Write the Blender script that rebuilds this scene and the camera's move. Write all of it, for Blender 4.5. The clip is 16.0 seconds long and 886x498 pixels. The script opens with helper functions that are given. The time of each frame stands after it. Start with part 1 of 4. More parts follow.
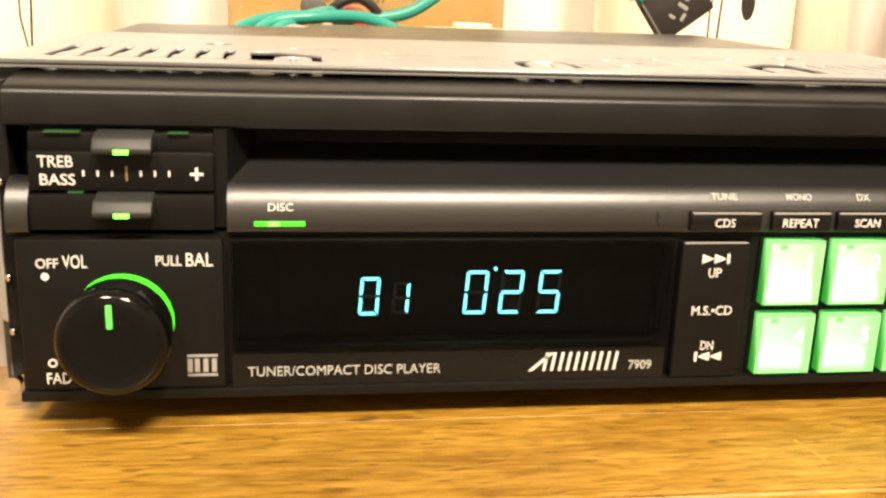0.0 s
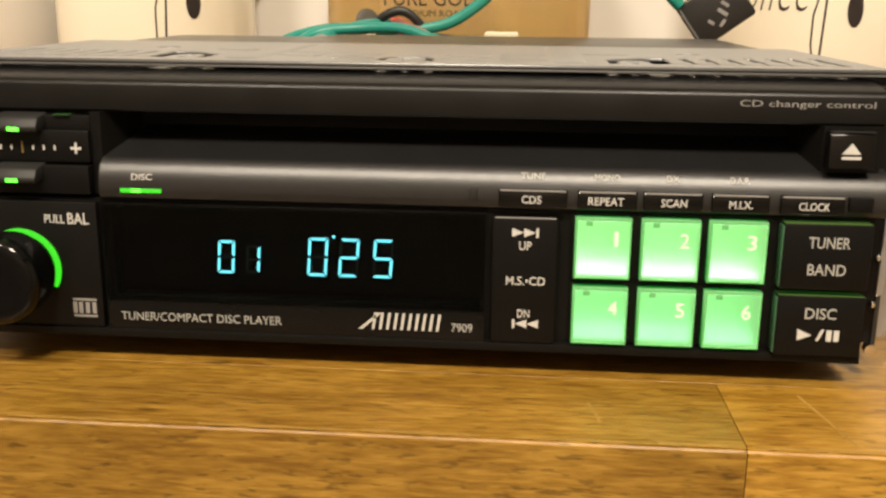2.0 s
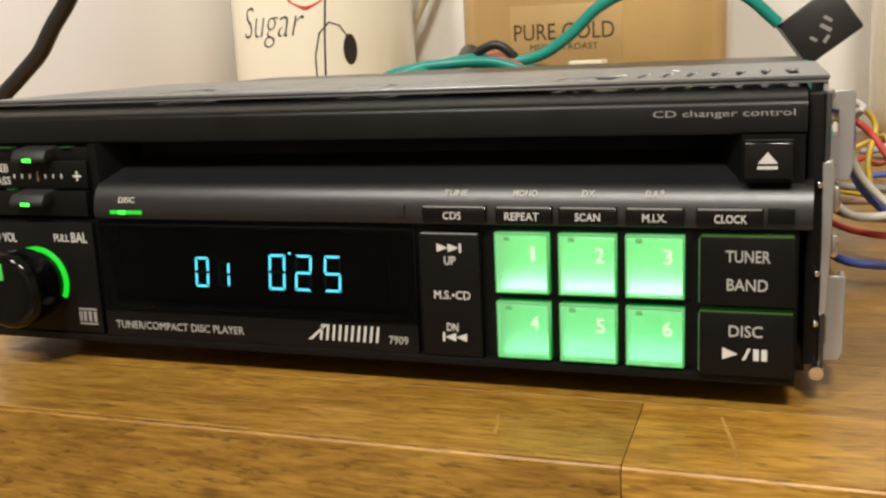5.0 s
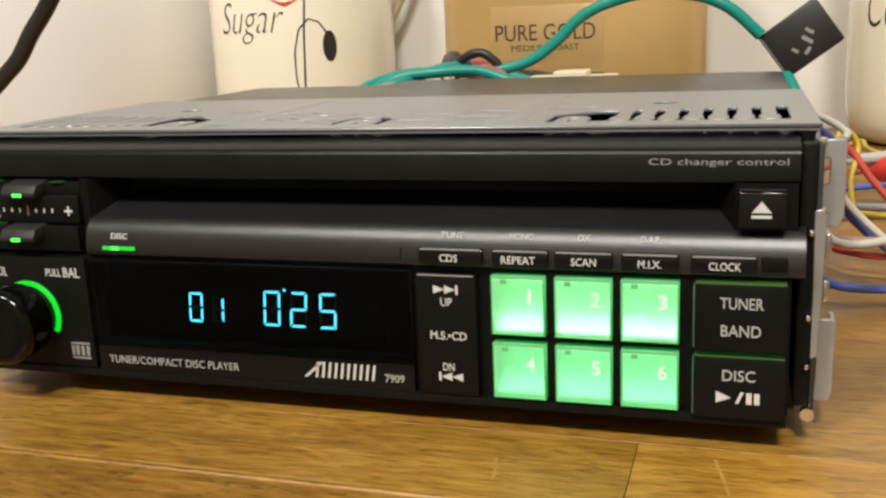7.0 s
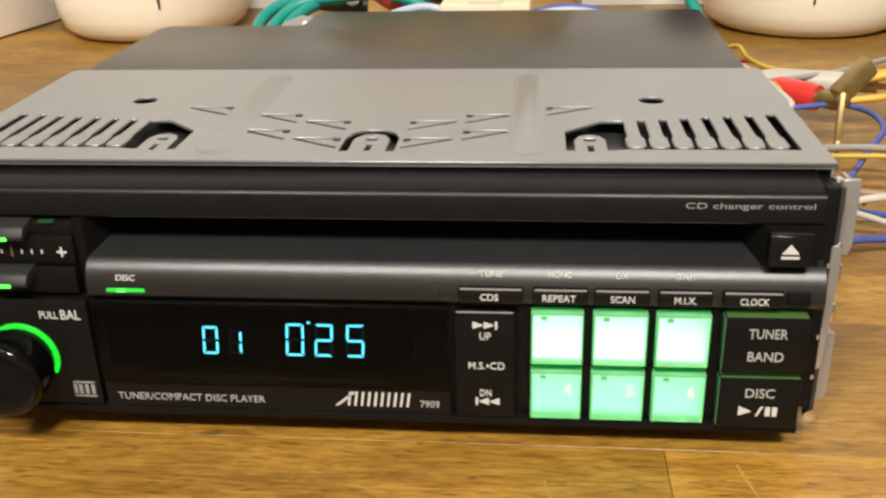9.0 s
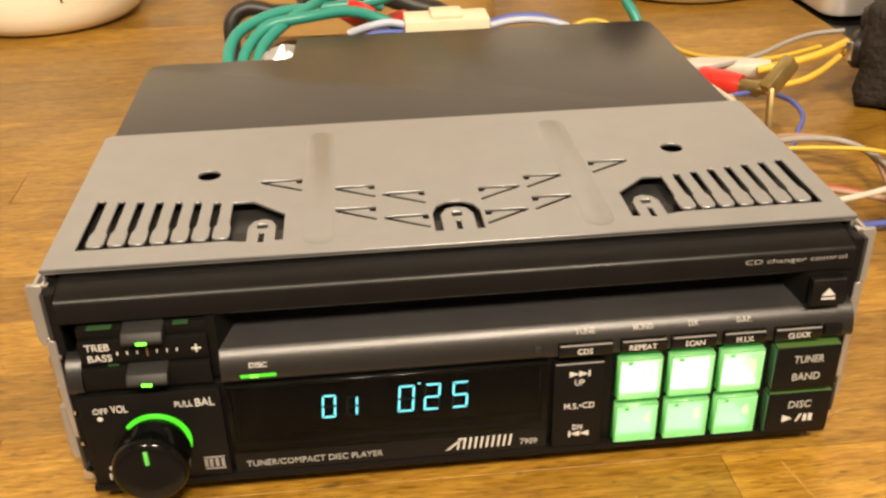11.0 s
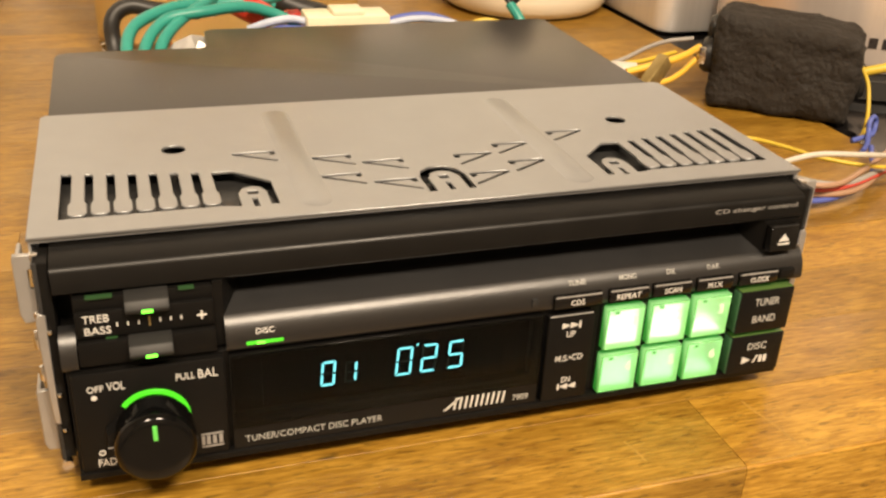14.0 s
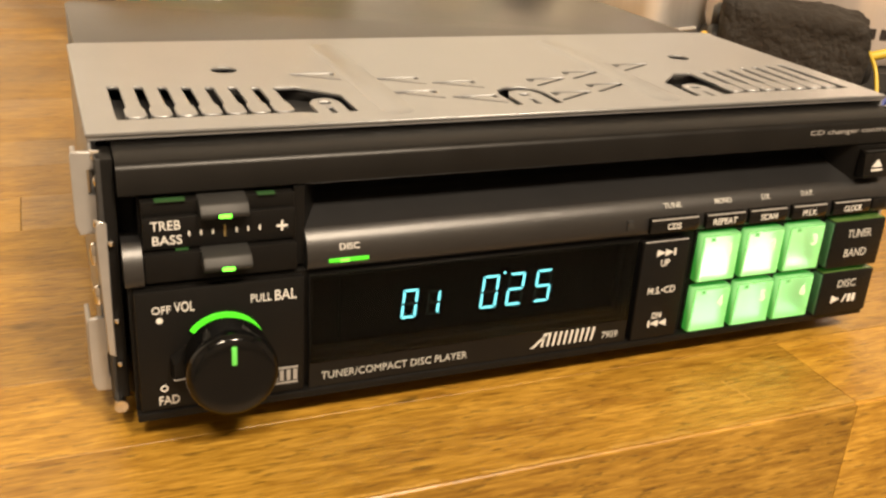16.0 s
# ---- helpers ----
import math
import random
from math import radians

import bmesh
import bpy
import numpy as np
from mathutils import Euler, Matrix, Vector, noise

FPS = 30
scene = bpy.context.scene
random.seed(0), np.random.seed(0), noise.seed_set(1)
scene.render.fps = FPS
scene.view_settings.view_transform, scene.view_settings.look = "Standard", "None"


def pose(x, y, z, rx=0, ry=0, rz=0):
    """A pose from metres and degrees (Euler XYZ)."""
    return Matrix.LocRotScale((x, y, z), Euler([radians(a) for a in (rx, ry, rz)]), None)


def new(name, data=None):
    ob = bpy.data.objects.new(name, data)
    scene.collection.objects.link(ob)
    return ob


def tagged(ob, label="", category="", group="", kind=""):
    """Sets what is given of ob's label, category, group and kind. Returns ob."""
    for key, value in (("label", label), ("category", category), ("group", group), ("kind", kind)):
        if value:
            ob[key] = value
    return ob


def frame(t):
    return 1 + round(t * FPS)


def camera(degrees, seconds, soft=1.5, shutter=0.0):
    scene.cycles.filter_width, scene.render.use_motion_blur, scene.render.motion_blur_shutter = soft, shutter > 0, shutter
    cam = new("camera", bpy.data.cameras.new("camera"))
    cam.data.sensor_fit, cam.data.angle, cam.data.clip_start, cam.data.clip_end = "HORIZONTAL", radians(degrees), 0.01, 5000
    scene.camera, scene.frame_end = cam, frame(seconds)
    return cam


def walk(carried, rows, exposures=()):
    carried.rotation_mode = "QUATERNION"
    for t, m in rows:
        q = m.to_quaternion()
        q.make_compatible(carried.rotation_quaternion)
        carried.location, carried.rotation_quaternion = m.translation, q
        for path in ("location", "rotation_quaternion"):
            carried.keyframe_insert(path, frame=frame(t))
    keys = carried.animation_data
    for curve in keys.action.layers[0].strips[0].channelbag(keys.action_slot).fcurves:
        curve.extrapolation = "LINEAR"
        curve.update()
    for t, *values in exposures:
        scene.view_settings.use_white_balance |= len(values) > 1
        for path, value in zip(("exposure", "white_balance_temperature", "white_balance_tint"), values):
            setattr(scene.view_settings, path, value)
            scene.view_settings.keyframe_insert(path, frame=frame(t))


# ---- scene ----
cam = camera(48.8, 16.0, soft=2.5, shutter=0.18)
METRES, EYE, TILT, LEAN, TURN = 0.39, 0.06933, 0.0, 0.0, -8.4
ROWS = [
    (0.0, 0.0, 0.0, 0.0, 0.55, -15.41, -1.99),
    (0.5, 0.0457, -0.0205, 0.003, 3.95, -15.49, -0.98),
    (1.0, 0.0946, -0.0356, 0.0066, 7.4, -15.01, -0.6),
    (1.5, 0.1359, -0.0386, 0.0045, 10.15, -14.84, -0.46),
    (2.0, 0.1744, -0.036, -0.0048, 13.09, -14.48, -0.56),
    (2.5, 0.207, -0.0265, -0.0105, 15.37, -14.66, -0.27),
    (3.0, 0.2496, -0.0253, -0.0076, 17.78, -13.86, 0.35),
    (3.5, 0.2746, -0.0199, -0.0125, 21.37, -13.19, 1.38),
    (4.0, 0.2941, -0.0129, -0.0124, 24.31, -12.55, 1.94),
    (6.5, 0.3302, -0.0019, -0.0188, 27.9, -11.68, 2.81),
    (7.0, 0.3098, -0.0057, 0.0161, 25.57, -13.27, 2.48),
    (7.5, 0.2649, -0.0016, 0.0435, 22.76, -15.84, 1.76),
    (8.0, 0.2364, 0.0005, 0.0794, 20.12, -18.6, 1.7),
    (8.5, 0.2147, -0.0076, 0.1034, 17.17, -21.45, 1.81),
    (9.0, 0.1984, -0.0167, 0.1208, 13.6, -24.2, 1.47),
    (9.5, 0.1546, -0.0358, 0.1636, 11.76, -25.75, 1.19),
    (12.0, 0.0289, -0.0634, 0.2328, -3.45, -30.56, 0.4),
    (12.5, 0.0055, -0.0673, 0.2282, -5.13, -29.23, -0.35),
    (13.0, -0.0254, -0.0847, 0.2254, -6.26, -27.91, -1.22),
    (13.5, -0.0482, -0.0867, 0.2091, -7.69, -27.56, -2.2),
    (14.0, -0.0565, -0.0796, 0.1893, -9.52, -26.91, -2.66),
    (14.5, -0.0796, -0.0775, 0.178, -11.13, -26.05, -2.92),
    (15.0, -0.098, -0.0744, 0.1531, -12.13, -25.29, -2.89),
    (15.5, -0.1113, -0.0634, 0.1249, -12.92, -24.32, -3.42),
    (16.0, -0.1298, -0.0505, 0.0977, -13.32, -23.48, -3.57),
]
EXPOSURES = [(0.0, 0.97, 6800, 10), (0.5, 0.75, 6800, 10), (1.0, 0.4, 6100, 11), (1.5, 0.25, 6500, 10), (2.5, -0.15, 6500, 9), (3.5, -0.2, 5900, 8), (7.0, -0.1, 5600, 7), (8.5, -0.12, 5400, 7), (9.5, 0.33, 6200, 10), (12.0, 0.2, 7100, 13), (16.0, 0.4, 7200, 13)]
walk(cam, [(t, pose(0, 0, EYE, TILT, LEAN, TURN) @ pose(METRES * x, METRES * y, METRES * z, 90 + pitch, roll, yaw)) for t, x, y, z, yaw, pitch, roll in ROWS], EXPOSURES)

# ---- light: two ceiling lamps in a closed kitchen ----
world = bpy.data.worlds.new("room_air")
scene.world = world
world.use_nodes = True
world.node_tree.nodes["Background"].inputs[0].default_value = (1.0, 0.86, 0.68, 1)
world.node_tree.nodes["Background"].inputs[1].default_value = 0.05


def ceiling_lamp(x, y, z, size, watts):
    data = bpy.data.lights.new("ceiling_light", "AREA")
    data.shape, data.size, data.energy, data.color = "DISK", size, watts, (1.0, 0.86, 0.68)
    ob = new("ceiling_light", data)
    ob.matrix_world = Matrix.Translation((x, y, z))
    return ob


ceiling_lamp(0.34, -0.92, 1.42, 0.34, 43.0)
ceiling_lamp(-0.42, -0.86, 1.42, 0.34, 29.0)

# ---- materials ----
def node(nt, kind, **values):
    n = nt.nodes.new(kind)
    for key, value in values.items():
        n.inputs[key.replace("_", " ")].default_value = value
    return n


def mat(name, colour, rough=0.5, metal=0.0, var=0.12, scale=300.0, bump=0.0, bump_scale=2000.0, bump_depth=0.0002, stretch=(1, 1, 1), coat=0.0, spec=0.5):
    """Two scales of variation in tone and gloss, with fine relief."""
    m = bpy.data.materials.new(name)
    m.use_nodes = True
    nt = m.node_tree
    b = nt.nodes["Principled BSDF"]
    b.inputs["Metallic"].default_value = metal
    b.inputs["Coat Weight"].default_value = coat
    b.inputs["Specular IOR Level"].default_value = spec
    tc = nt.nodes.new("ShaderNodeTexCoord")
    mp = node(nt, "ShaderNodeMapping", Scale=stretch)
    nt.links.new(tc.outputs["Object"], mp.inputs[0])
    fine = node(nt, "ShaderNodeTexNoise", Scale=scale, Detail=5.0)
    wide = node(nt, "ShaderNodeTexNoise", Scale=scale / 9.0, Detail=3.0)
    add = nt.nodes.new("ShaderNodeMath")
    add.operation = "ADD"
    for k, t in enumerate((fine, wide)):
        nt.links.new(mp.outputs[0], t.inputs["Vector"])
        nt.links.new(t.outputs["Fac"], add.inputs[k])
    tone = node(nt, "ShaderNodeMapRange", From_Min=0.6, From_Max=1.4, To_Min=1 - var, To_Max=1 + var)
    nt.links.new(add.outputs[0], tone.inputs[0])
    mul = nt.nodes.new("ShaderNodeVectorMath")
    mul.operation = "SCALE"
    mul.inputs[0].default_value = colour
    nt.links.new(tone.outputs[0], mul.inputs["Scale"])
    nt.links.new(mul.outputs[0], b.inputs["Base Color"])
    rg = node(nt, "ShaderNodeMapRange", From_Min=0.6, From_Max=1.4, To_Min=max(0.02, rough * (1 - var)), To_Max=min(1, rough * (1 + var)))
    nt.links.new(add.outputs[0], rg.inputs[0])
    nt.links.new(rg.outputs[0], b.inputs["Roughness"])
    if bump:
        bn = node(nt, "ShaderNodeTexNoise", Scale=bump_scale, Detail=3.0)
        nt.links.new(mp.outputs[0], bn.inputs["Vector"])
        bp = node(nt, "ShaderNodeBump", Strength=bump, Distance=bump_depth)
        nt.links.new(bn.outputs["Fac"], bp.inputs["Height"])
        nt.links.new(bp.outputs[0], b.inputs["Normal"])
    return m


def glow(name, colour, strength, base=(0.02, 0.02, 0.02), rough=0.3):
    m = mat(name, base, rough, var=0.05)
    b = m.node_tree.nodes["Principled BSDF"]
    b.inputs["Emission Color"].default_value = (*colour, 1)
    b.inputs["Emission Strength"].default_value = strength
    return m


def glass(name, colour, rough=0.03):
    m = mat(name, colour, rough, var=0.03)
    b = m.node_tree.nodes["Principled BSDF"]
    b.inputs["Transmission Weight"].default_value = 1.0
    b.inputs["IOR"].default_value = 1.46
    return m


def oak(name, lift=1.0):
    """Oiled oak: grain drawn out along one axis, pores, and a tone of its own for each stave."""
    m = bpy.data.materials.new(name)
    m.use_nodes = True
    nt = m.node_tree
    b = nt.nodes["Principled BSDF"]
    tc = nt.nodes.new("ShaderNodeTexCoord")
    info = nt.nodes.new("ShaderNodeObjectInfo")
    off = nt.nodes.new("ShaderNodeVectorMath")
    off.operation = "MULTIPLY_ADD"
    off.inputs[0].default_value = (3.1, 5.7, 1.9)
    nt.links.new(info.outputs["Random"], off.inputs[1])
    nt.links.new(tc.outputs["Object"], off.inputs[2])

    def layer(scale, stretch, detail, distort=0.0):
        mp = node(nt, "ShaderNodeMapping", Scale=stretch)
        nt.links.new(off.outputs[0], mp.inputs[0])
        t = node(nt, "ShaderNodeTexNoise", Scale=scale, Detail=detail, Distortion=distort)
        nt.links.new(mp.outputs[0], t.inputs["Vector"])
        return t
    fine = layer(1350.0, (0.12, 1.0, 1.0), 7.0, 0.5)
    grain = layer(420.0, (0.18, 1.0, 1.0), 7.0, 0.8)
    figure = layer(60.0, (0.42, 1.0, 1.0), 5.0, 1.0)
    pores = layer(1150.0, (0.20, 1.0, 1.0), 3.0)
    stain = layer(14.0, (0.8, 1.0, 1.0), 3.0)
    mix = nt.nodes.new("ShaderNodeMath")
    mix.operation = "MULTIPLY_ADD"
    mix.inputs[1].default_value = 0.30
    nt.links.new(grain.outputs["Fac"], mix.inputs[0])
    half = nt.nodes.new("ShaderNodeMath")
    half.operation = "MULTIPLY"
    half.inputs[1].default_value = 0.25
    nt.links.new(figure.outputs["Fac"], half.inputs[0])
    more = nt.nodes.new("ShaderNodeMath")
    more.operation = "MULTIPLY_ADD"
    more.inputs[1].default_value = 0.42
    nt.links.new(fine.outputs["Fac"], more.inputs[0])
    nt.links.new(half.outputs[0], more.inputs[2])
    nt.links.new(more.outputs[0], mix.inputs[2])
    ramp = nt.nodes.new("ShaderNodeValToRGB")
    for pos, col in ((0.385, (0.175, 0.081, 0.008)), (0.49, (0.272, 0.142, 0.018)), (0.595, (0.385, 0.214, 0.034))):
        e = ramp.color_ramp.elements.new(pos)
        e.color = (*col, 1)
    ramp.color_ramp.elements.remove(ramp.color_ramp.elements[0])
    ramp.color_ramp.elements.remove(ramp.color_ramp.elements[-1])
    nt.links.new(mix.outputs[0], ramp.inputs[0])
    tone = node(nt, "ShaderNodeMapRange", To_Min=0.82 * lift, To_Max=1.20 * lift)
    nt.links.new(info.outputs["Random"], tone.inputs[0])
    st = node(nt, "ShaderNodeMapRange", From_Min=0.35, From_Max=0.6, To_Min=0.82, To_Max=1.05)
    nt.links.new(stain.outputs["Fac"], st.inputs[0])
    po = node(nt, "ShaderNodeMapRange", From_Min=0.33, From_Max=0.41, To_Min=0.58, To_Max=1.0)
    nt.links.new(pores.outputs["Fac"], po.inputs[0])
    spots = nt.nodes.new("ShaderNodeTexVoronoi")
    spots.inputs["Scale"].default_value = 46.0
    mp = node(nt, "ShaderNodeMapping", Scale=(0.55, 1.0, 1.0))
    nt.links.new(off.outputs[0], mp.inputs[0])
    nt.links.new(mp.outputs[0], spots.inputs["Vector"])
    kn = node(nt, "ShaderNodeMapRange", From_Min=0.03, From_Max=0.085, To_Min=0.55, To_Max=1.0)
    nt.links.new(spots.outputs["Distance"], kn.inputs[0])
    last = ramp.outputs[0]
    for s in (tone, st, po, kn):
        k = nt.nodes.new("ShaderNodeVectorMath")
        k.operation = "SCALE"
        nt.links.new(last, k.inputs[0])
        nt.links.new(s.outputs[0], k.inputs["Scale"])
        last = k.outputs[0]
    nt.links.new(last, b.inputs["Base Color"])
    rg = node(nt, "ShaderNodeMapRange", From_Min=0.3, From_Max=0.7, To_Min=0.28, To_Max=0.5)
    nt.links.new(stain.outputs["Fac"], rg.inputs[0])
    nt.links.new(rg.outputs[0], b.inputs["Roughness"])
    bp = node(nt, "ShaderNodeBump", Strength=0.35, Distance=0.0003)
    nt.links.new(pores.outputs["Fac"], bp.inputs["Height"])
    nt.links.new(bp.outputs[0], b.inputs["Normal"])
    return m


OAK = oak("oiled_oak")
OAK_PALE = oak("pale_oak_stave", 1.4)
WHITE_WALL = mat("white_wall", (0.86, 0.84, 0.80), 0.35, var=0.03, scale=30, bump=0.05, bump_scale=200)
PLASTER = mat("plaster", (0.72, 0.68, 0.62), 0.8, var=0.04, scale=8)
# dull tone so the unseen walls reflect less in the black fascia
UNSEEN_WALLS = mat("unseen_wall_paint", (0.31, 0.265, 0.215), 0.6, var=0.05, scale=8)
FLOOR_M = mat("floor_vinyl", (0.25, 0.20, 0.15), 0.5, scale=10)
ENAMEL = mat("white_enamel", (0.92, 0.90, 0.88), 0.25, var=0.02, scale=20)
GREY_RUBBER = mat("grey_rubber", (0.12, 0.12, 0.12), 0.7)
ZINC = mat("zinc_plated_steel", (0.335, 0.345, 0.357), 0.40, 0.75, var=0.07, scale=120, bump=0.08, bump_scale=1500)
BRIGHT = mat("bright_steel", (0.75, 0.73, 0.70), 0.16, 1.0, var=0.1, scale=300)
TAB_GREY = mat("grey_bracket_steel", (0.40, 0.39, 0.38), 0.42, 0.6, var=0.08, scale=250)
LID_BLACK = mat("satin_black_lid", (0.016, 0.013, 0.011), 0.32, spec=0.5, var=0.03, scale=200, bump=0.05, bump_scale=2500)
DARK_STEEL = mat("dark_chassis_steel", (0.05, 0.05, 0.05), 0.45, 0.6)
PLASTIC = mat("black_moulded_plastic", (0.0058, 0.0054, 0.005), 0.40, spec=0.15, var=0.1, scale=400, bump=0.25, bump_scale=5000)
LIP_M = mat("satin_black_lip", (0.0065, 0.0064, 0.0068), 0.35, spec=0.82, var=0.06, scale=300, bump=0.15, bump_scale=7000)
GLOSS = mat("glossy_black_plastic", (0.006, 0.0055, 0.005), 0.12, spec=0.30, var=0.15, scale=150)
BEZEL_M = mat("satin_black_bezel", (0.0055, 0.0051, 0.0047), 0.34, spec=0.24, var=0.2, scale=120)
PANEL_M = mat("smoked_panel", (0.006, 0.0057, 0.0054), 0.16, spec=0.2, var=0.1, scale=120)
WINDOW_M = mat("display_window", (0.004, 0.004, 0.004), 0.3, spec=0.08, var=0.1, scale=100)


def pane(name, tint):
    """A thin tinted window: it lets light straight through and mirrors at a slant."""
    m = bpy.data.materials.new(name)
    m.use_nodes = True
    nt = m.node_tree
    nt.nodes.remove(nt.nodes["Principled BSDF"])
    see = node(nt, "ShaderNodeBsdfTransparent", Color=(*tint, 1))
    gloss = node(nt, "ShaderNodeBsdfGlossy", Roughness=0.06)
    fr = node(nt, "ShaderNodeFresnel", IOR=1.24)
    mix = nt.nodes.new("ShaderNodeMixShader")
    nt.links.new(fr.outputs[0], mix.inputs[0])
    nt.links.new(see.outputs[0], mix.inputs[1])
    nt.links.new(gloss.outputs[0], mix.inputs[2])
    nt.links.new(mix.outputs[0], nt.nodes["Material Output"].inputs[0])
    return m


PANE = pane("tinted_pane", (0.60, 0.66, 0.66))
KNOB_M = mat("knob_black", (0.0025, 0.0025, 0.0025), 0.12, spec=0.28, var=0.1, scale=200)
SLIDER_M = mat("slider_grey", (0.020, 0.020, 0.0195), 0.5, spec=0.35, var=0.08)
PRINT = mat("white_print", (0.60, 0.59, 0.56), 0.6, var=0.05, scale=2000)
PRINT_SOFT = mat("soft_white_print", (0.40, 0.40, 0.375), 0.6, var=0.05, scale=2000)
PRINT_GREY = mat("grey_print", (0.27, 0.26, 0.25), 0.6, var=0.08, scale=2000)
PRINT_DARK = mat("dark_print", (0.10, 0.055, 0.02), 0.6)
DIGIT = glow("lit_segment", (0.23, 0.88, 0.97), 3.1)
DIGIT_OFF = mat("unlit_segment", (0.030, 0.050, 0.054), 0.4)
GREEN = glow("green_light", (0.06, 1.0, 0.02), 0.85)
GREEN_HOT = glow("green_light_core", (0.12, 1.0, 0.05), 3.0)
GREEN_DIM = glow("green_light_dim", (0.03, 0.55, 0.03), 0.10)


def frosted(name, tint, glow_colour, strength):
    """A frosted translucent cap that passes the lamp behind it and glows a little itself."""
    m = glow(name, glow_colour, strength, tint, 0.42)
    b = m.node_tree.nodes["Principled BSDF"]
    b.inputs["Transmission Weight"].default_value = 0.85
    b.inputs["IOR"].default_value = 1.38
    return m


CAP_TOP = frosted("lit_cap_bright", (0.84, 1.0, 0.82), (0.055, 0.69, 0.09), 0.18)
CAP_LOW = frosted("lit_cap", (0.76, 1.0, 0.80), (0.06, 0.65, 0.10), 0.18)
LAMP_TOP = glow("bright_lamp", (0.66, 1.0, 0.80), 2.9)
LAMP_LOW = glow("dim_lamp", (0.44, 1.0, 0.62), 1.6)
# emissive backs: the lamps' bounced light is put in as their own glow
LAMP_BACK = glow("glowing_back", (0.08, 1.0, 0.10), 0.72)
LAMP_BACK_LOW = glow("dim_glowing_back", (0.10, 1.0, 0.13), 0.58)
CAP_EDGE = glow("cap_edge", (0.02, 0.45, 0.05), 0.35, (0.16, 0.35, 0.18), 0.12)
CLEAR_EDGE = mat("clear_green_acrylic", (0.05, 0.13, 0.07), 0.08, spec=0.8, var=0.2, scale=300)
EDGE_DIM = glow("dim_edge", (0.05, 0.35, 0.04), 0.07, (0.06, 0.10, 0.03), 0.15)
CAP_DIGIT = glow("cap_digit", (0.45, 1.0, 0.36), 0.25, (0.7, 0.8, 0.7), 0.5)
CREAM = mat("cream_glaze", (0.90, 0.84, 0.69), 0.14, var=0.03, scale=25, coat=0.4)
DECAL_DARK = mat("decal_black", (0.03, 0.025, 0.025), 0.3)
DECAL_RED = mat("decal_red", (0.55, 0.05, 0.03), 0.3, var=0.25, scale=90)
GOLD = mat("gold_label", (0.93, 0.66, 0.28), 0.24, 0.2, var=0.10, scale=25)
GOLD_PALE = mat("pale_gold_label", (0.86, 0.62, 0.29), 0.30, 0.1, var=0.08, scale=30)
JAR_GLASS = glass("jar_glass", (0.92, 0.93, 0.90))
COFFEE = mat("instant_coffee", (0.50, 0.34, 0.18), 0.9, var=0.5, scale=400)
TEAL = mat("teal_rubber", (0.02, 0.26, 0.21), 0.38, var=0.08)
BLACK_RUBBER = mat("black_rubber", (0.018, 0.017, 0.016), 0.45)
FOAM = mat("black_foam_wrap", (0.014, 0.010, 0.0065), 0.95, var=0.35, scale=130, bump=0.8, bump_scale=260, bump_depth=0.0025)
LEVER_M = mat("pale_lever_steel", (0.46, 0.45, 0.44), 0.30, 0.7, var=0.10, scale=300)
STEEL = mat("pale_brushed_steel", (0.86, 0.85, 0.84), 0.32, 0.35, var=0.06, scale=300, stretch=(1, 1, 0.03))
HOB_M = mat("black_hob_glass", (0.008, 0.007, 0.007), 0.10, var=0.1, scale=60)
COPPER_STEEL = mat("rose_steel", (0.80, 0.71, 0.65), 0.26, 0.55, var=0.06, scale=300, stretch=(1, 1, 0.03))
NYLON = mat("cream_nylon", (0.75, 0.68, 0.50), 0.45, var=0.05)
RED_P = mat("red_plastic", (0.60, 0.035, 0.025), 0.3)
BRASS = mat("aged_brass", (0.34, 0.25, 0.10), 0.4, 0.7, var=0.25, scale=250)
COPPER = mat("copper_strip", (0.60, 0.32, 0.20), 0.4, 0.8)
SLEEVE = mat("clear_sleeve", (0.42, 0.41, 0.39), 0.12, 0.45, var=0.25, scale=200)
WIRE = {n: mat(n + "_wire", c, 0.45) for n, c in dict(yellow=(0.55, 0.39, 0.04), white=(0.50, 0.47, 0.41), brown=(0.33, 0.20, 0.13), red=(0.48, 0.06, 0.045),
        blue=(0.07, 0.10, 0.36), grey=(0.30, 0.28, 0.26), orange=(0.70, 0.42, 0.05), pale_blue=(0.45, 0.50, 0.62), cream=(0.62, 0.54, 0.36)).items()}

# ---- builders; lengths in millimetres ----
MM = 0.001
BASE = {}


def thing(name, x, y, z, label, category, group="", kind=""):
    ob = new(name)
    ob.empty_display_size = 0.01
    ob.location = (x * MM, y * MM, z * MM)
    BASE[ob] = Vector(ob.location)
    return tagged(ob, label, category, group, kind)


def finish(me, smooth):
    if smooth:
        me.polygons.foreach_set("use_smooth", [True] * len(me.polygons))
        me.set_sharp_from_angle(angle=radians(smooth))


def part(name, bm, material, parent=None, label="", smooth=35):
    """A mesh under a thing or a part; bm is a bmesh in millimetres or a ready mesh in millimetres."""
    if isinstance(bm, bpy.types.Mesh):
        me = bm
        me.name = name
    else:
        me = bpy.data.meshes.new(name)
        bmesh.ops.recalc_face_normals(bm, faces=bm.faces)
        bm.to_mesh(me)
        bm.free()
    me.transform(Matrix.Scale(MM, 4))
    finish(me, smooth)
    me.materials.clear()
    me.materials.append(material)
    ob = new(name, me)
    if parent is not None:
        ob.parent = parent
        if parent in BASE:
            ob.matrix_parent_inverse = Matrix.Translation(-BASE[parent])
    return tagged(ob, label)


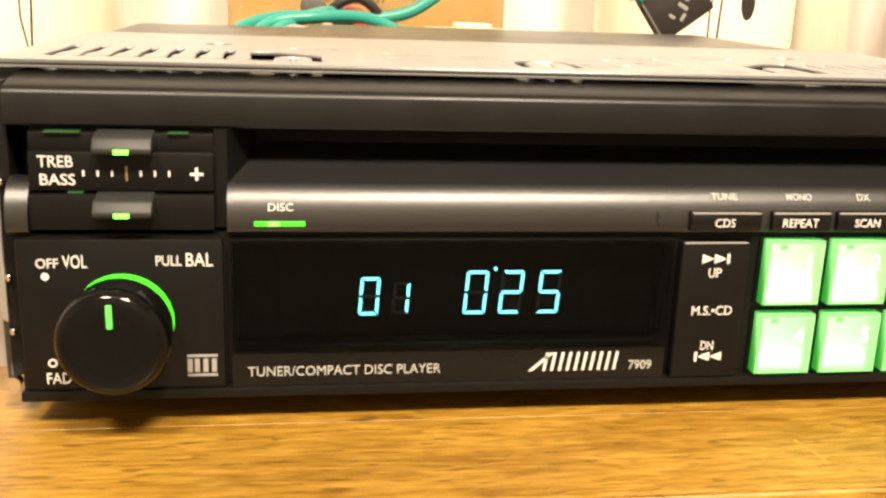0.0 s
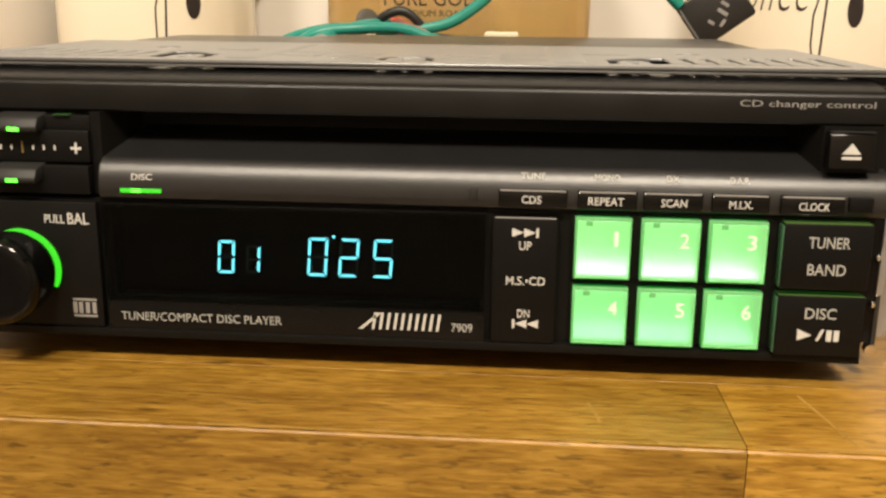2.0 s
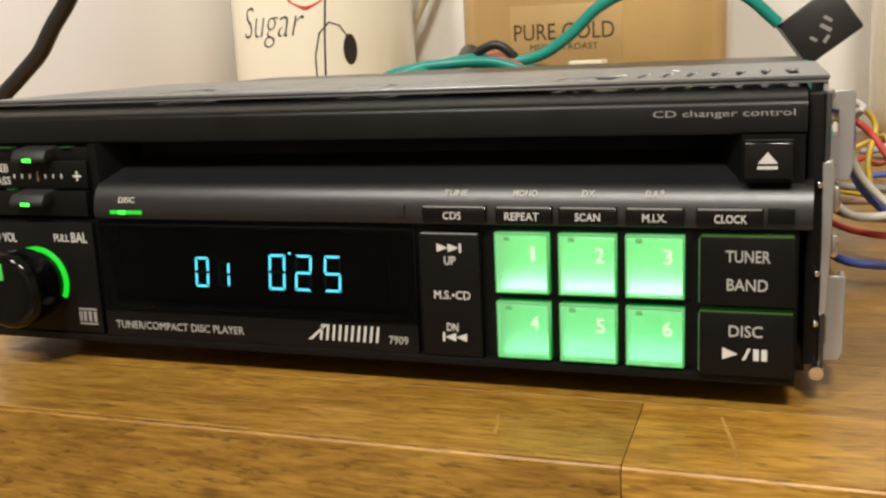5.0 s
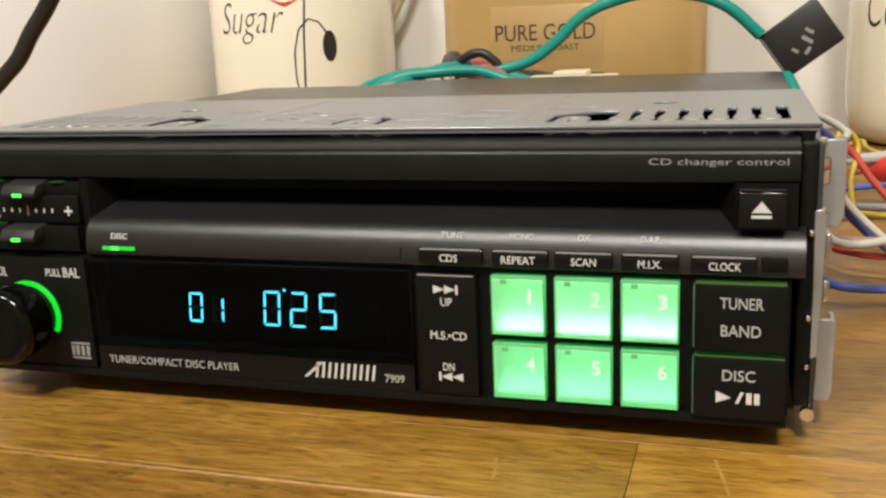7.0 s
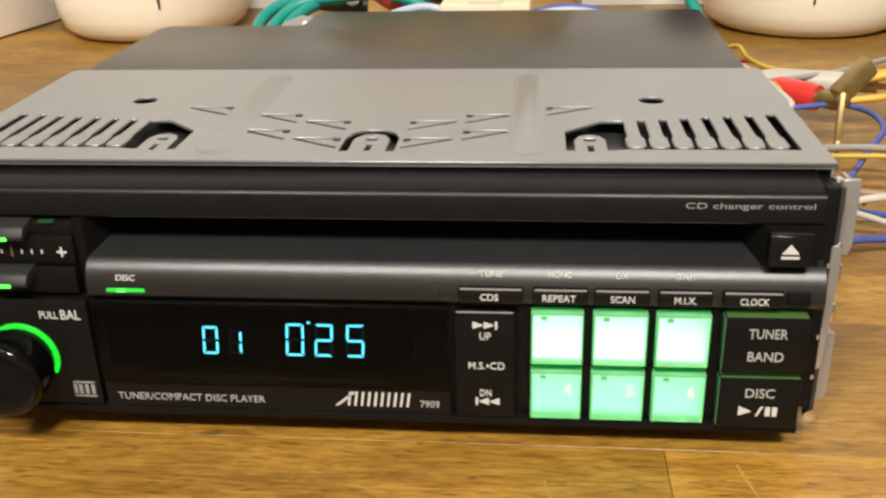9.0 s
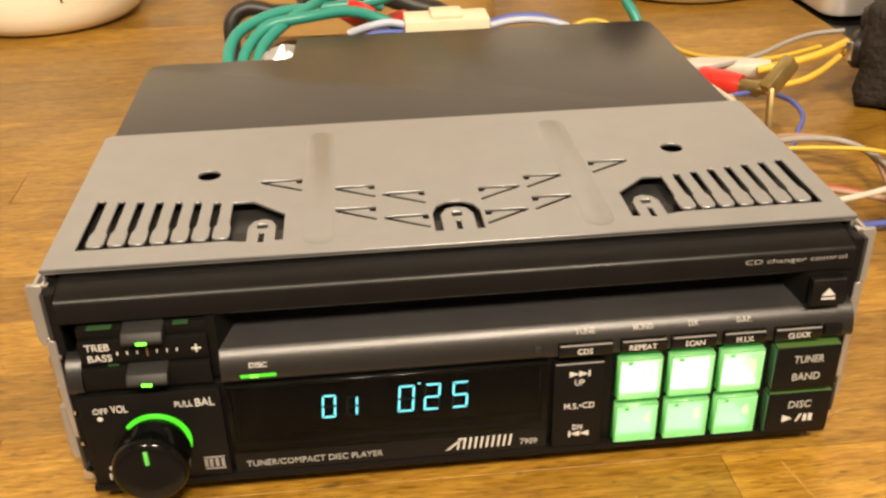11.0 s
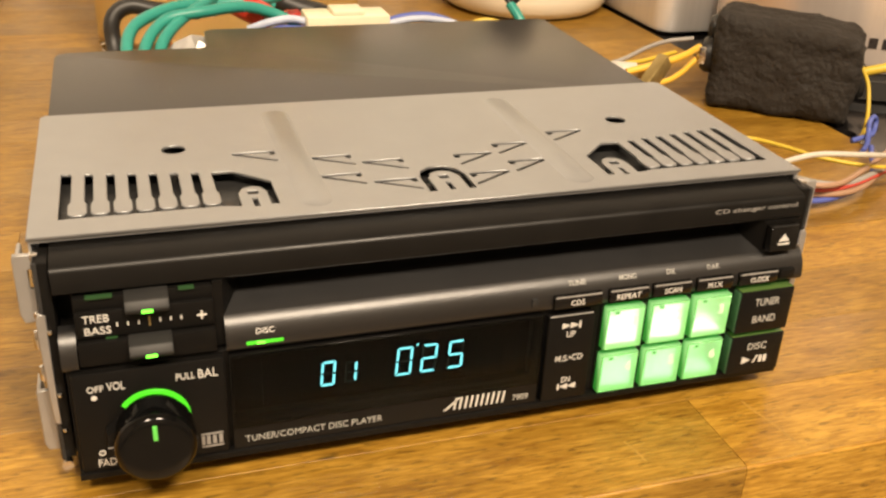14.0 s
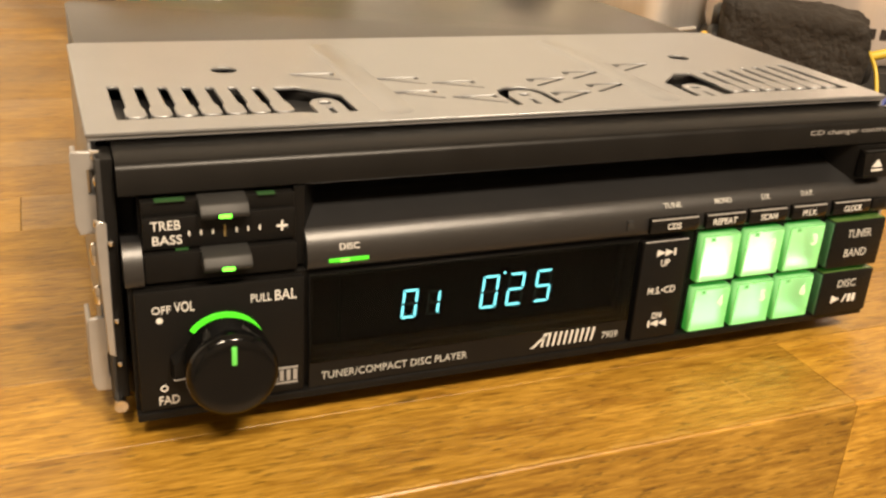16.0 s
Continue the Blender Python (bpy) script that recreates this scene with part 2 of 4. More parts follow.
def box(x0, x1, y0, y1, z0, z1, r=0.0, seg=2):
    bm = bmesh.new()
    bmesh.ops.create_cube(bm, size=1.0)
    bm.transform(Matrix.Translation(((x0 + x1) / 2, (y0 + y1) / 2, (z0 + z1) / 2)) @ Matrix.Diagonal((x1 - x0, y1 - y0, z1 - z0, 1)))
    if r:
        bmesh.ops.bevel(bm, geom=bm.edges[:], offset=r, segments=seg, profile=0.5, affect="EDGES")
    return bm


def prism(profile, x0, x1, r=0.0, seg=2):
    """A (y, z) outline drawn out along x."""
    bm = bmesh.new()
    a = [bm.verts.new((x0, y, z)) for y, z in profile]
    b = [bm.verts.new((x1, y, z)) for y, z in profile]
    n = len(profile)
    bm.faces.new(a)
    bm.faces.new(b[::-1])
    for i in range(n):
        bm.faces.new((a[i], b[i], b[(i + 1) % n], a[(i + 1) % n]))
    if r:
        bmesh.ops.bevel(bm, geom=bm.edges[:], offset=r, segments=seg, profile=0.5, affect="EDGES")
    return bm


def slab(outlines, z0, z1, bevel=0.0):
    """A flat plate with holes: closed (x, y) outlines, the first one the rim."""
    cu = bpy.data.curves.new("outline", "CURVE")
    cu.dimensions, cu.fill_mode = "2D", "BOTH"
    cu.extrude, cu.bevel_depth, cu.bevel_resolution = (z1 - z0) / 2 - bevel, bevel, 1
    for pts in outlines:
        s = cu.splines.new("POLY")
        s.points.add(len(pts) - 1)
        for p, (x, y) in zip(s.points, pts):
            p.co = (x, y, 0, 1)
        s.use_cyclic_u = True
    ob = bpy.data.objects.new("outline", cu)
    me = bpy.data.meshes.new_from_object(ob)
    bpy.data.objects.remove(ob)
    bpy.data.curves.remove(cu)
    bm = bmesh.new()
    bm.from_mesh(me)
    bmesh.ops.remove_doubles(bm, verts=bm.verts, dist=0.001)
    bm.to_mesh(me)
    bm.free()
    me.transform(Matrix.Translation((0, 0, (z0 + z1) / 2)))
    return me


def upright(me, y):
    """Turns a flat mesh in x, y into one that faces the front at depth y."""
    me.transform(Matrix.Translation((0, y, 0)) @ Matrix.Rotation(radians(90), 4, "X"))
    return me


def lathe(profile, cx, cy, cz, steps=48, axis="Z"):
    """(radius, height) turned about an axis."""
    bm = bmesh.new()
    rings = []
    for r, h in profile:
        if r < 1e-6:
            rings.append([bm.verts.new((0, 0, h))])
        else:
            rings.append([bm.verts.new((r * math.cos(2 * math.pi * k / steps), r * math.sin(2 * math.pi * k / steps), h)) for k in range(steps)])
    for a, b in zip(rings, rings[1:]):
        for k in range(steps):
            q = [a[k % len(a)], a[(k + 1) % len(a)], b[(k + 1) % len(b)], b[k % len(b)]]
            q = [v for i, v in enumerate(q) if v not in q[:i]]
            if len(q) > 2:
                bm.faces.new(q)
    turn = {"Z": Matrix.Identity(4), "Y": Matrix.Rotation(radians(90), 4, "X")}[axis]
    bm.transform(Matrix.Translation((cx, cy, cz)) @ turn)
    return bm


def tube(points, r, sides=10, steps=7):
    """A round cable along a smooth line through points."""
    P = [Vector(p) for p in points]
    P = [2 * P[0] - P[1]] + P + [2 * P[-1] - P[-2]]
    line = []
    for i in range(1, len(P) - 2):
        for k in range(steps):
            t = k / steps
            a, b, c, d = P[i - 1:i + 3]
            line.append(0.5 * ((2 * b) + (c - a) * t + (2 * a - 5 * b + 4 * c - d) * t * t + (3 * b - a - 3 * c + d) * t ** 3))
    line.append(P[-2])
    bm = bmesh.new()
    rings, side = [], Vector((0.3, 0.2, 1)).normalized()
    for i, p in enumerate(line):
        d = (line[min(i + 1, len(line) - 1)] - line[max(i - 1, 0)]).normalized()
        side = (side - d * side.dot(d)).normalized()
        up = d.cross(side)
        rings.append([bm.verts.new(p + r * (math.cos(a) * side + math.sin(a) * up)) for a in (2 * math.pi * k / sides for k in range(sides))])
    for a, b in zip(rings, rings[1:]):
        for k in range(sides):
            bm.faces.new((a[k], a[(k + 1) % sides], b[(k + 1) % sides], b[k]))
    bm.faces.new(rings[0][::-1])
    bm.faces.new(rings[-1])
    return bm


def hull(points):
    bm = bmesh.new()
    for p in points:
        bm.verts.new(p)
    bmesh.ops.convex_hull(bm, input=bm.verts)
    bmesh.ops.dissolve_limit(bm, angle_limit=0.01, verts=bm.verts, edges=bm.edges)
    return bm


def lettering(words, x0, x1, z0, z1, shear=0.0, heavy=0.0, depth=0.12):
    """A flat mesh of the words, fitted into x0..x1 by z0..z1, in the x, y plane."""
    cu = bpy.data.curves.new("words", "FONT")
    cu.body, cu.extrude, cu.shear, cu.offset, cu.resolution_u = words, 0.02, shear, heavy, 3
    ob = bpy.data.objects.new("words", cu)
    me = bpy.data.meshes.new_from_object(ob)
    bpy.data.objects.remove(ob)
    xs = [v.co.x for v in me.vertices]
    ys = [v.co.y for v in me.vertices]
    sx, sy = (x1 - x0) / (max(xs) - min(xs)), (z1 - z0) / (max(ys) - min(ys))
    me.transform(Matrix.Translation((x0 - min(xs) * sx, z0 - min(ys) * sy, 0)) @ Matrix.Diagonal((sx, sy, depth / 0.04, 1)))
    return me


def words_on(parent, words, x0, x1, z0, z1, y, material=None, shear=0.0, heavy=0.006):
    return part("lettering", upright(lettering(words, x0, x1, z0, z1, shear, heavy), y), material or PRINT, parent, smooth=0)


def shape_on(name, parent, outlines, y, material, thick=0.12, label=""):
    return part(name, upright(slab(outlines, -thick / 2, thick / 2), y), material, parent, label, smooth=0)


def ring_poly(cx, cz, r, n=24, a0=0.0, a1=360.0):
    return [(cx + r * math.cos(radians(a0 + (a1 - a0) * k / n)), cz + r * math.sin(radians(a0 + (a1 - a0) * k / n))) for k in range(n if a1 - a0 == 360 else n + 1)]


def rect(x0, x1, z0, z1):
    return [(x0, z0), (x1, z0), (x1, z1), (x0, z1)]


def round_rect(cx, cy, a, b, r, n=6):
    pts = []
    for sx, sy, a0 in ((1, 1, 0), (-1, 1, 90), (-1, -1, 180), (1, -1, 270)):
        for k in range(n + 1):
            t = radians(a0 + 90 * k / n)
            pts.append((cx + sx * (a - r) + r * math.cos(t), cy + sy * (b - r) + r * math.sin(t)))
    return pts


def cut(pts, n=3):
    out = []
    for (x0, y0), (x1, y1) in zip(pts, pts[1:] + pts[:1]):
        out += [(x0 + (x1 - x0) * k / n, y0 + (y1 - y0) * k / n) for k in range(n)]
    return out


def ribbon(line, w):
    L, R = [], []
    for i, (x, y) in enumerate(line):
        a, b = line[max(i - 1, 0)], line[min(i + 1, len(line) - 1)]
        d = Vector((b[0] - a[0], b[1] - a[1])).normalized()
        L.append((x - d.y * w / 2, y + d.x * w / 2))
        R.append((x + d.y * w / 2, y - d.x * w / 2))
    return cut(L + R[::-1], 2)


# ---- the room ----
def shell(name, x0, x1, y0, y1, z0, z1, material, label):
    ob = part(name, box(x0, x1, y0, y1, z0, z1), material, None, label, smooth=0)
    return tagged(ob, category=name.split("_")[0], kind="structure")


shell("wall_north", -1500, 1700, 625, 745, -900, 1500, WHITE_WALL, "white painted kitchen wall behind the worktop")
# unseen walls, ceiling and floor, added to close the room and shape bounce light
shell("wall_west", -1620, -1500, -1900, 745, -900, 1500, UNSEEN_WALLS, "unseen dull taupe wall closing the room")
shell("wall_east", 1700, 1820, -1900, 745, -900, 1500, UNSEEN_WALLS, "unseen dull taupe wall closing the room")
shell("wall_south", -1620, 1820, -2020, -1900, -900, 1500, UNSEEN_WALLS, "unseen dull taupe wall closing the room")
shell("ceiling", -1620, 1820, -2020, 745, 1500, 1620, PLASTER, "unseen plain pale ceiling closing the room")
shell("floor", -1620, 1820, -2020, 745, -1020, -900, FLOOR_M, "unseen brown vinyl floor closing the room")

# ---- the car stereo ----
stereo = thing("car_stereo", 42.5, 220, 0, "black car radio with lit green buttons and cyan display", "car stereo")
MID = 42.3


def mirrored(pts):
    return [(2 * MID - x, y) for x, y in pts]


body_outline = [(-45.5, 159), (128.3, 159), (128.3, 311.5), (126.3, 313.5), (4, 313.5), (2, 311.5), (1, 293), (-1, 291), (-41.5, 291), (-44.5, 289.5), (-45.5, 286.5)]
part("chassis", slab([body_outline], 3, 52.2), DARK_STEEL, stereo, "dark steel chassis", smooth=0)
lid_outline = [(x * 0.999 + 0.04, y + (0.4 if y > 200 else 62)) for x, y in body_outline]
part("lid", slab([lid_outline], 53.4, 54.7, 0.3), LID_BLACK, stereo, "satin black sheet-metal lid")
part("chassis_rim", slab([[(x * 0.985 + 0.6, y - 1 if y > 200 else 224) for x, y in body_outline]], 52.2, 53.4), DARK_STEEL, stereo, smooth=0)
for fx, fy in ((-36, 172), (120, 172), (-36, 276), (118, 292)):
    part("foot", lathe([(0, 0), (3.5, 0), (3.8, 0.6), (3.8, 3.2), (0, 3.2)], fx, fy, 0, 20), GREY_RUBBER, stereo)
# copper-coloured strip at the lid's back edge, purpose unidentified
part("copper_plate", box(-28, -3, 289.9, 293.5, 53.0, 53.8, 0.2), COPPER, stereo, "thin copper-coloured strip")


def finger(x):
    return [(x - 1.15, 178), (x - 1.15, 173.5), (x - 1.7, 172), (x - 1.7, 167.6), (x - 1.2, 166.6), (x + 1.2, 166.6), (x + 1.7, 167.6), (x + 1.7, 172), (x + 1.25, 173.5), (x + 1.25, 178)]


def comb():
    """The rim of the large louvred opening with its fingers."""
    pts = [(-41.8, 164.9), (-41.8, 189.3)]
    for k in range(7):
        x = -38.0 + 4.55 * k
        top = 189.2 - 0.72 * k
        pts += [(x - 1.7, top), (x - 1.1, top - 1.0)] + finger(x)[1:-1] + [(x + 1.2, top - 1.0), (x + 1.7, top - 0.7)]
    pts += [(-8.2, 184.2), (-4.5, 184.2), (3.3, 176.6), (3.3, 164.0), (1.2, 164.0), (1.2, 171.0), (0.2, 173.4), (-1.6, 174.2), (-3.6, 173.4), (-4.7, 171.0), (-4.7, 164.0), (-6.2, 164.2), (-9, 164.9)]
    return pts


def vee(x0, x1, y):
    """A thin lanced slit: apex at x0, a hooked upper leg and a slanting lower leg."""
    w = 1.55
    return [(x0 - 0.2, y - 0.5), (x0 + 0.7, y), (x1 - 0.4, y), (x1, y - 0.5), (x1, y - 2.9), (x1 - 1.5, y - 2.9), (x1 - 1.9, y - w), (x0 + 2.7, y - w - 0.2), (x1 + 0.2, y - 6.2), (x1 - 0.3, y - 7.4), (x0, y - 1.7)]


vees = [(-3.5, 6.9, 195.0), (14.1, 24.3, 189.2), (25.7, 36.0, 184.3), (14.0, 24.2, 177.6), (25.7, 36.0, 172.2)]
rim = [(-47.2, 157.6), (130.7, 157.6), (130.7, 228.4), (129.5, 229.6), (-46.0, 229.6), (-47.2, 228.4)]
holes = [comb(), mirrored(comb()), ring_poly(-16.5, 200.0, 3.0), ring_poly(101.4, 200.0, 3.0)]
arch = [(36.6, 163.2), (36.6, 172), (37.8, 175.6), (40.4, 177.6), (44.2, 177.6), (46.8, 175.6), (48.0, 172), (48.0, 163.2), (45.9, 163.2), (45.9, 170.8), (44.6, 173.6), (42.3, 174.4), (40.0, 173.6), (38.7, 170.8), (38.7, 163.2)]
holes.append(arch)
for cx in (-1.7, MID, 2 * MID + 1.7):
    holes += [round_rect(cx, 171.0, 1.35, 1.25, 0.5, 3), rect(cx - 0.8, cx + 0.8, 163.4, 168.2)]
for v in vees:
    holes += [vee(*v), mirrored(vee(*v))]
cover = part("cover", slab([rim] + holes, 54.85, 55.65, 0.22), ZINC, stereo, "grey zinc-plated cover with louvres", smooth=0)
part("cover_side", box(-47.2, -46.6, 158, 229.4, 8, 54.85, 0.2), ZINC, stereo)
part("cover_side", box(129.9, 130.7, 158, 229.4, 8, 54.85, 0.2), ZINC, stereo)
part("cover_front_fold", box(-47.1, 130.6, 157.6, 158.2, 54.35, 54.83, 0.1), ZINC, stereo)
for cx in (11.0, 2 * MID - 11.0):
    part("rib", hull([(x, y, 55.6) for x, y in round_rect(cx, 192, 3.7, 31.4, 3.6)] + [(x, y, 55.98) for x, y in round_rect(cx, 192, 2.8, 30.5, 2.7)]), ZINC, stereo, "pressed rib", smooth=60)

# fascia: upper bezel, slot, shelf and lip
bezel = part("upper_bezel", prism([(172, 53.7), (157.4, 53.7), (150.6, 52.5), (149.9, 52.0), (149.5, 51.3), (149.4, 47.0), (149.7, 46.7), (172, 46.7)], -43.4, 127.4), BEZEL_M, stereo, "glossy black upper bezel")
words_on(bezel, "CD changer control", 102.7, 125.5, 49.3, 50.75, 149.45, PRINT_GREY, heavy=0.0)
part("slot_back", box(-12.5, 117.8, 160, 161, 36, 46.9), PLASTIC, stereo, "dark disc slot")
part("shelf", hull([(-11.4, 149.1, 38.44), (117.1, 149.1, 38.44), (-6.6, 157, 42.6), (114.6, 157, 42.6), (-6.6, 160, 43.6), (114.6, 160, 43.6),
                    (-11.4, 149.1, 32), (117.1, 149.1, 32), (-6.6, 160, 32), (114.6, 160, 32)]), LIP_M, stereo, "sloping disc shelf", smooth=0)
part("left_cheek", hull([(-11.5, 148.8, 31.5), (-7.6, 156, 31.5), (-11.5, 148.8, 46.6), (-7.6, 160, 46.6), (-7.6, 160, 31.5), (-13.4, 148.8, 31.5), (-13.4, 148.8, 46.6), (-13.4, 160, 31.5), (-13.4, 160, 46.6), (-8.0, 155, 46.6)]), PLASTIC, stereo)
part("right_cheek", hull([(117.3, 149.2, 37.5), (113.9, 155, 37.5), (117.3, 149.2, 46.6), (113.9, 155, 46.6), (113.9, 160, 37.5), (113.9, 160, 46.6), (127.2, 149.2, 37.5), (127.2, 149.2, 46.6), (127.2, 160, 37.5), (127.2, 160, 46.6)]), PLASTIC, stereo)
eject = part("eject_button", prism([(149.4, 39.2), (146.3, 39.6), (146.9, 45.4), (147.6, 45.9), (149.4, 45.9)], 117.7, 125.4, 0.25), GLOSS, stereo, "black eject button")
shape_on("eject_mark", eject, [[(119.8, 42.1), (123.0, 42.1), (121.4, 44.0)]], 146.55, PRINT)
shape_on("eject_mark", eject, [rect(119.8, 123.0, 41.2, 41.7)], 146.42, PRINT)
part("eject_edge", box(117.9, 125.2, 146.75, 147.2, 45.75, 46.0, 0.1), SLIDER_M, eject)

def bend(t):
    """The lip's rounded front, from its lower edge at t = 0 up into the slope of the shelf at t = 1."""
    u = 1 - t
    return (146.1 * u * u + 292.8 * u * t + 149.4 * t * t, 32.6 * u * u + 74.2 * u * t + 38.6 * t * t)


def on_lip(me, t):
    """Lays flat lettering, centred on its own origin in height, on the lip's curve."""
    (y0, z0), (y1, z1) = bend(t - 0.05), bend(t + 0.05)
    y, z = bend(t)
    me.transform(Matrix.Translation((0, y - 0.06, z + 0.03)) @ Matrix.Rotation(math.atan2(z1 - z0, y1 - y0), 4, "X"))
    return me


lip_profile = [(151.2, 30.9), (151.2, 39.0)] + [bend(1 - k / 16) for k in range(17)] + [(146.15, 31.9), (146.4, 31.3), (146.9, 31.0), (147.4, 30.9)]
lip = part("lip", prism(lip_profile, -11.5, 128.6), LIP_M, stereo, "rounded satin black lip")
part("lip_stub", prism(lip_profile, -43.4, -40.2), LIP_M, stereo)
part("lip_core", box(-43.2, 128.2, 151, 159, 30.9, 37.0), PLASTIC, stereo)
led = part("disc_light", box(-7.5, 0.2, 145.9, 146.6, 32.3, 33.1, 0.15), GREEN, lip, "lit green bar lamp")
part("lamp_core", box(-5.4, -3.6, 145.8, 146.1, 32.4, 33.0, 0.1), GREEN_HOT, led)
part("lettering", on_lip(lettering("DISC", -5.4, -1.6, -0.6, 0.6, 0, 0.006), 0.32), PRINT, lip, smooth=0)
part("sensor", box(56.2, 57.8, 145.8, 146.8, 32.6, 34.8, 0.2), SLIDER_M, lip)


def key(x0, x1, words, above, wx):
    k = part("function_key", prism([(147, 31.6), (145.2, 31.7), (145.1, 34.0), (145.5, 34.8), (147, 35.0)], x0, x1, 0.25), GLOSS, stereo, "small black function key")
    words_on(k, words, wx[0], wx[1], 32.4, 33.8, 145.08)
    # pale strip painting the highlight along the key's top bevel
    part("key_glint", box(x0 + 0.3, x1 - 0.3, 145.15, 145.5, 34.5, 34.8, 0.08), PRINT_GREY, k)
    if above:
        me = lettering(above, (x0 + x1) / 2 - 0.55 * len(above.replace(".", "")), (x0 + x1) / 2 + 0.55 * len(above.replace(".", "")), -0.6, 0.6, 0, 0.006)
        part("lettering", on_lip(me, 0.6), PRINT_SOFT, lip, smooth=0)


key(61.5, 73.6, "CDS", "TUNE", (65.6, 69.0))
key(75.4, 85.7, "REPEAT", "MONO", (77.2, 83.4))
key(86.8, 97.0, "SCAN", "DX", (89.8, 94.2))
key(98.5, 108.3, "M.I.X.", "D.A.P.", (101.4, 105.4))
key(110.2, 121.0, "CLOCK", "", (113.2, 118.4))
part("small_key", box(121.6, 125.8, 145.3, 147, 32.2, 34.8, 0.3), PLASTIC, stereo)

# lower face
HOLE = rect(-10.6, 58.6, 12.2, 29.6)
XS = ((75.2, 85.0), (86.8, 96.9), (98.5, 108.4))
ZS = ((19.1, 30.1), (6.9, 17.4))


def framed(x0, x1, z0, z1, y0, y1, *openings):
    me = slab([rect(x0, x1, z0, z1), *openings], -(y1 - y0) / 2, (y1 - y0) / 2)
    return upright(me, (y0 + y1) / 2)


part("lower_face", framed(-42.9, 126.6, 6.1, 30.8, 147.4, 151.4, HOLE, *[rect(75.6, 108.0, z0 + 0.4, z1 - 0.4) for z0, z1 in ZS]), PLASTIC, stereo, "black moulded lower face", smooth=0)
part("face_back", box(-42.7, 74.0, 151.4, 158.9, 6.2, 30.8), WINDOW_M, stereo, smooth=0)
part("face_back", box(109.6, 126.4, 151.4, 158.9, 6.2, 30.8), WINDOW_M, stereo, smooth=0)
part("lamp_box_back", box(74.0, 109.6, 157.4, 158.9, 6.2, 30.8), WINDOW_M, stereo, smooth=0)
part("lamp_box_top", box(74.0, 109.6, 151.4, 157.4, 30.2, 30.8), WINDOW_M, stereo, smooth=0)
part("lamp_box_floor", box(74.0, 109.6, 151.4, 157.4, 6.2, 6.8), WINDOW_M, stereo, smooth=0)
knob_panel = part("knob_panel", box(-42.2, -12.2, 145.6, 147.5, 6.3, 30.4, 0.35), PLASTIC, stereo)
display = part("display_panel", framed(-11.2, 59.4, 6.3, 30.3, 145.7, 147.4, HOLE), PANEL_M, stereo, smooth=0)
window = part("display_window", box(-11.1, 59.3, 145.5, 145.66, 11.9, 30.2), PANE, stereo, "dark tinted display window", smooth=0)
tube_display = part("display_tube", box(-4, 52, 150.3, 151.3, 13.5, 28.5, 0.2), WINDOW_M, stereo, "dark display tube")
part("bottom_rail", box(-42.9, 126.4, 145.2, 147.6, 4.7, 6.25, 0.15), PLASTIC, stereo)
rocker = part("search_rocker", box(60.6, 72.2, 145.2, 147.5, 6.4, 29.7, 0.35), PLASTIC, stereo, "black search rocker")
# highlight on the rocker's upper edge, put in as a pale grey strip
part("rocker_glint", box(61.0, 71.8, 145.3, 145.7, 29.55, 29.8, 0.1), PRINT_GREY, rocker)

words_on(display, "TUNER/COMPACT DISC PLAYER", -8.8, 21.8, 8.0, 9.6, 145.66, PRINT_SOFT, heavy=-0.003)
words_on(display, "7909", 53.4, 57.3, 7.9, 9.5, 145.66, PRINT_SOFT)
# the maker's mark, as plain slanted shapes
logo = [[(36.2, 7.9), (37.0, 7.9), (40.6, 11.1), (39.9, 11.1)]]
for k in range(10):
    x0 = 38.7 + 1.32 * k
    logo.append([(x0, 7.9), (x0 + 0.48, 7.9), (x0 + 0.96, 11.1), (x0 + 0.48, 11.1)])
for o in logo:
    shape_on("maker_mark", display, [o], 145.66, PRINT)

# display digits: seven segments each, leaning slightly
SEGS = {"0": "abcdef", "1": "bc", "2": "abged", "5": "afgcd", "6": "afgedc"}


def digit(ch, x, z0, w, h, t=0.5):
    g = 0.18
    bars = dict(a=[(g, h), (w - g, h), (w - g - t, h - t), (g + t, h - t)], d=[(g, 0), (w - g, 0), (w - g - t, t), (g + t, t)],
                g=[(g + t * 0.6, h / 2 + t / 2), (w - g - t * 0.6, h / 2 + t / 2), (w - g, h / 2), (w - g - t * 0.6, h / 2 - t / 2), (g + t * 0.6, h / 2 - t / 2), (g, h / 2)],
                f=[(0, h - g), (0, h / 2 + g), (t, h / 2 + g + t * 0.5), (t, h - g - t)], e=[(0, g), (0, h / 2 - g), (t, h / 2 - g - t * 0.5), (t, g + t)],
                b=[(w, h - g), (w, h / 2 + g), (w - t, h / 2 + g + t * 0.5), (w - t, h - g - t)], c=[(w, g), (w, h / 2 - g), (w - t, h / 2 - g - t * 0.5), (w - t, g + t)])
    for s, bar in bars.items():
        lit = s in SEGS[ch]
        shape_on("segment", tube_display, [[(x + px + 0.07 * pz, z0 + pz) for px, pz in bar]], 150.2, DIGIT if lit else DIGIT_OFF, 0.06, "" if lit else "unlit segment")


digit("0", 8.6, 16.4, 3.2, 6.4)
digit("1", 14.0, 16.5, 2.7, 5.5)
digit("0", 25.8, 16.4, 3.7, 7.4)
digit("2", 31.7, 16.4, 3.7, 7.4)
digit("5", 38.1, 16.4, 3.7, 7.4)
shape_on("segment", tube_display, [ring_poly(31.0, 24.1, 0.3, 8)], 150.2, DIGIT, 0.06)

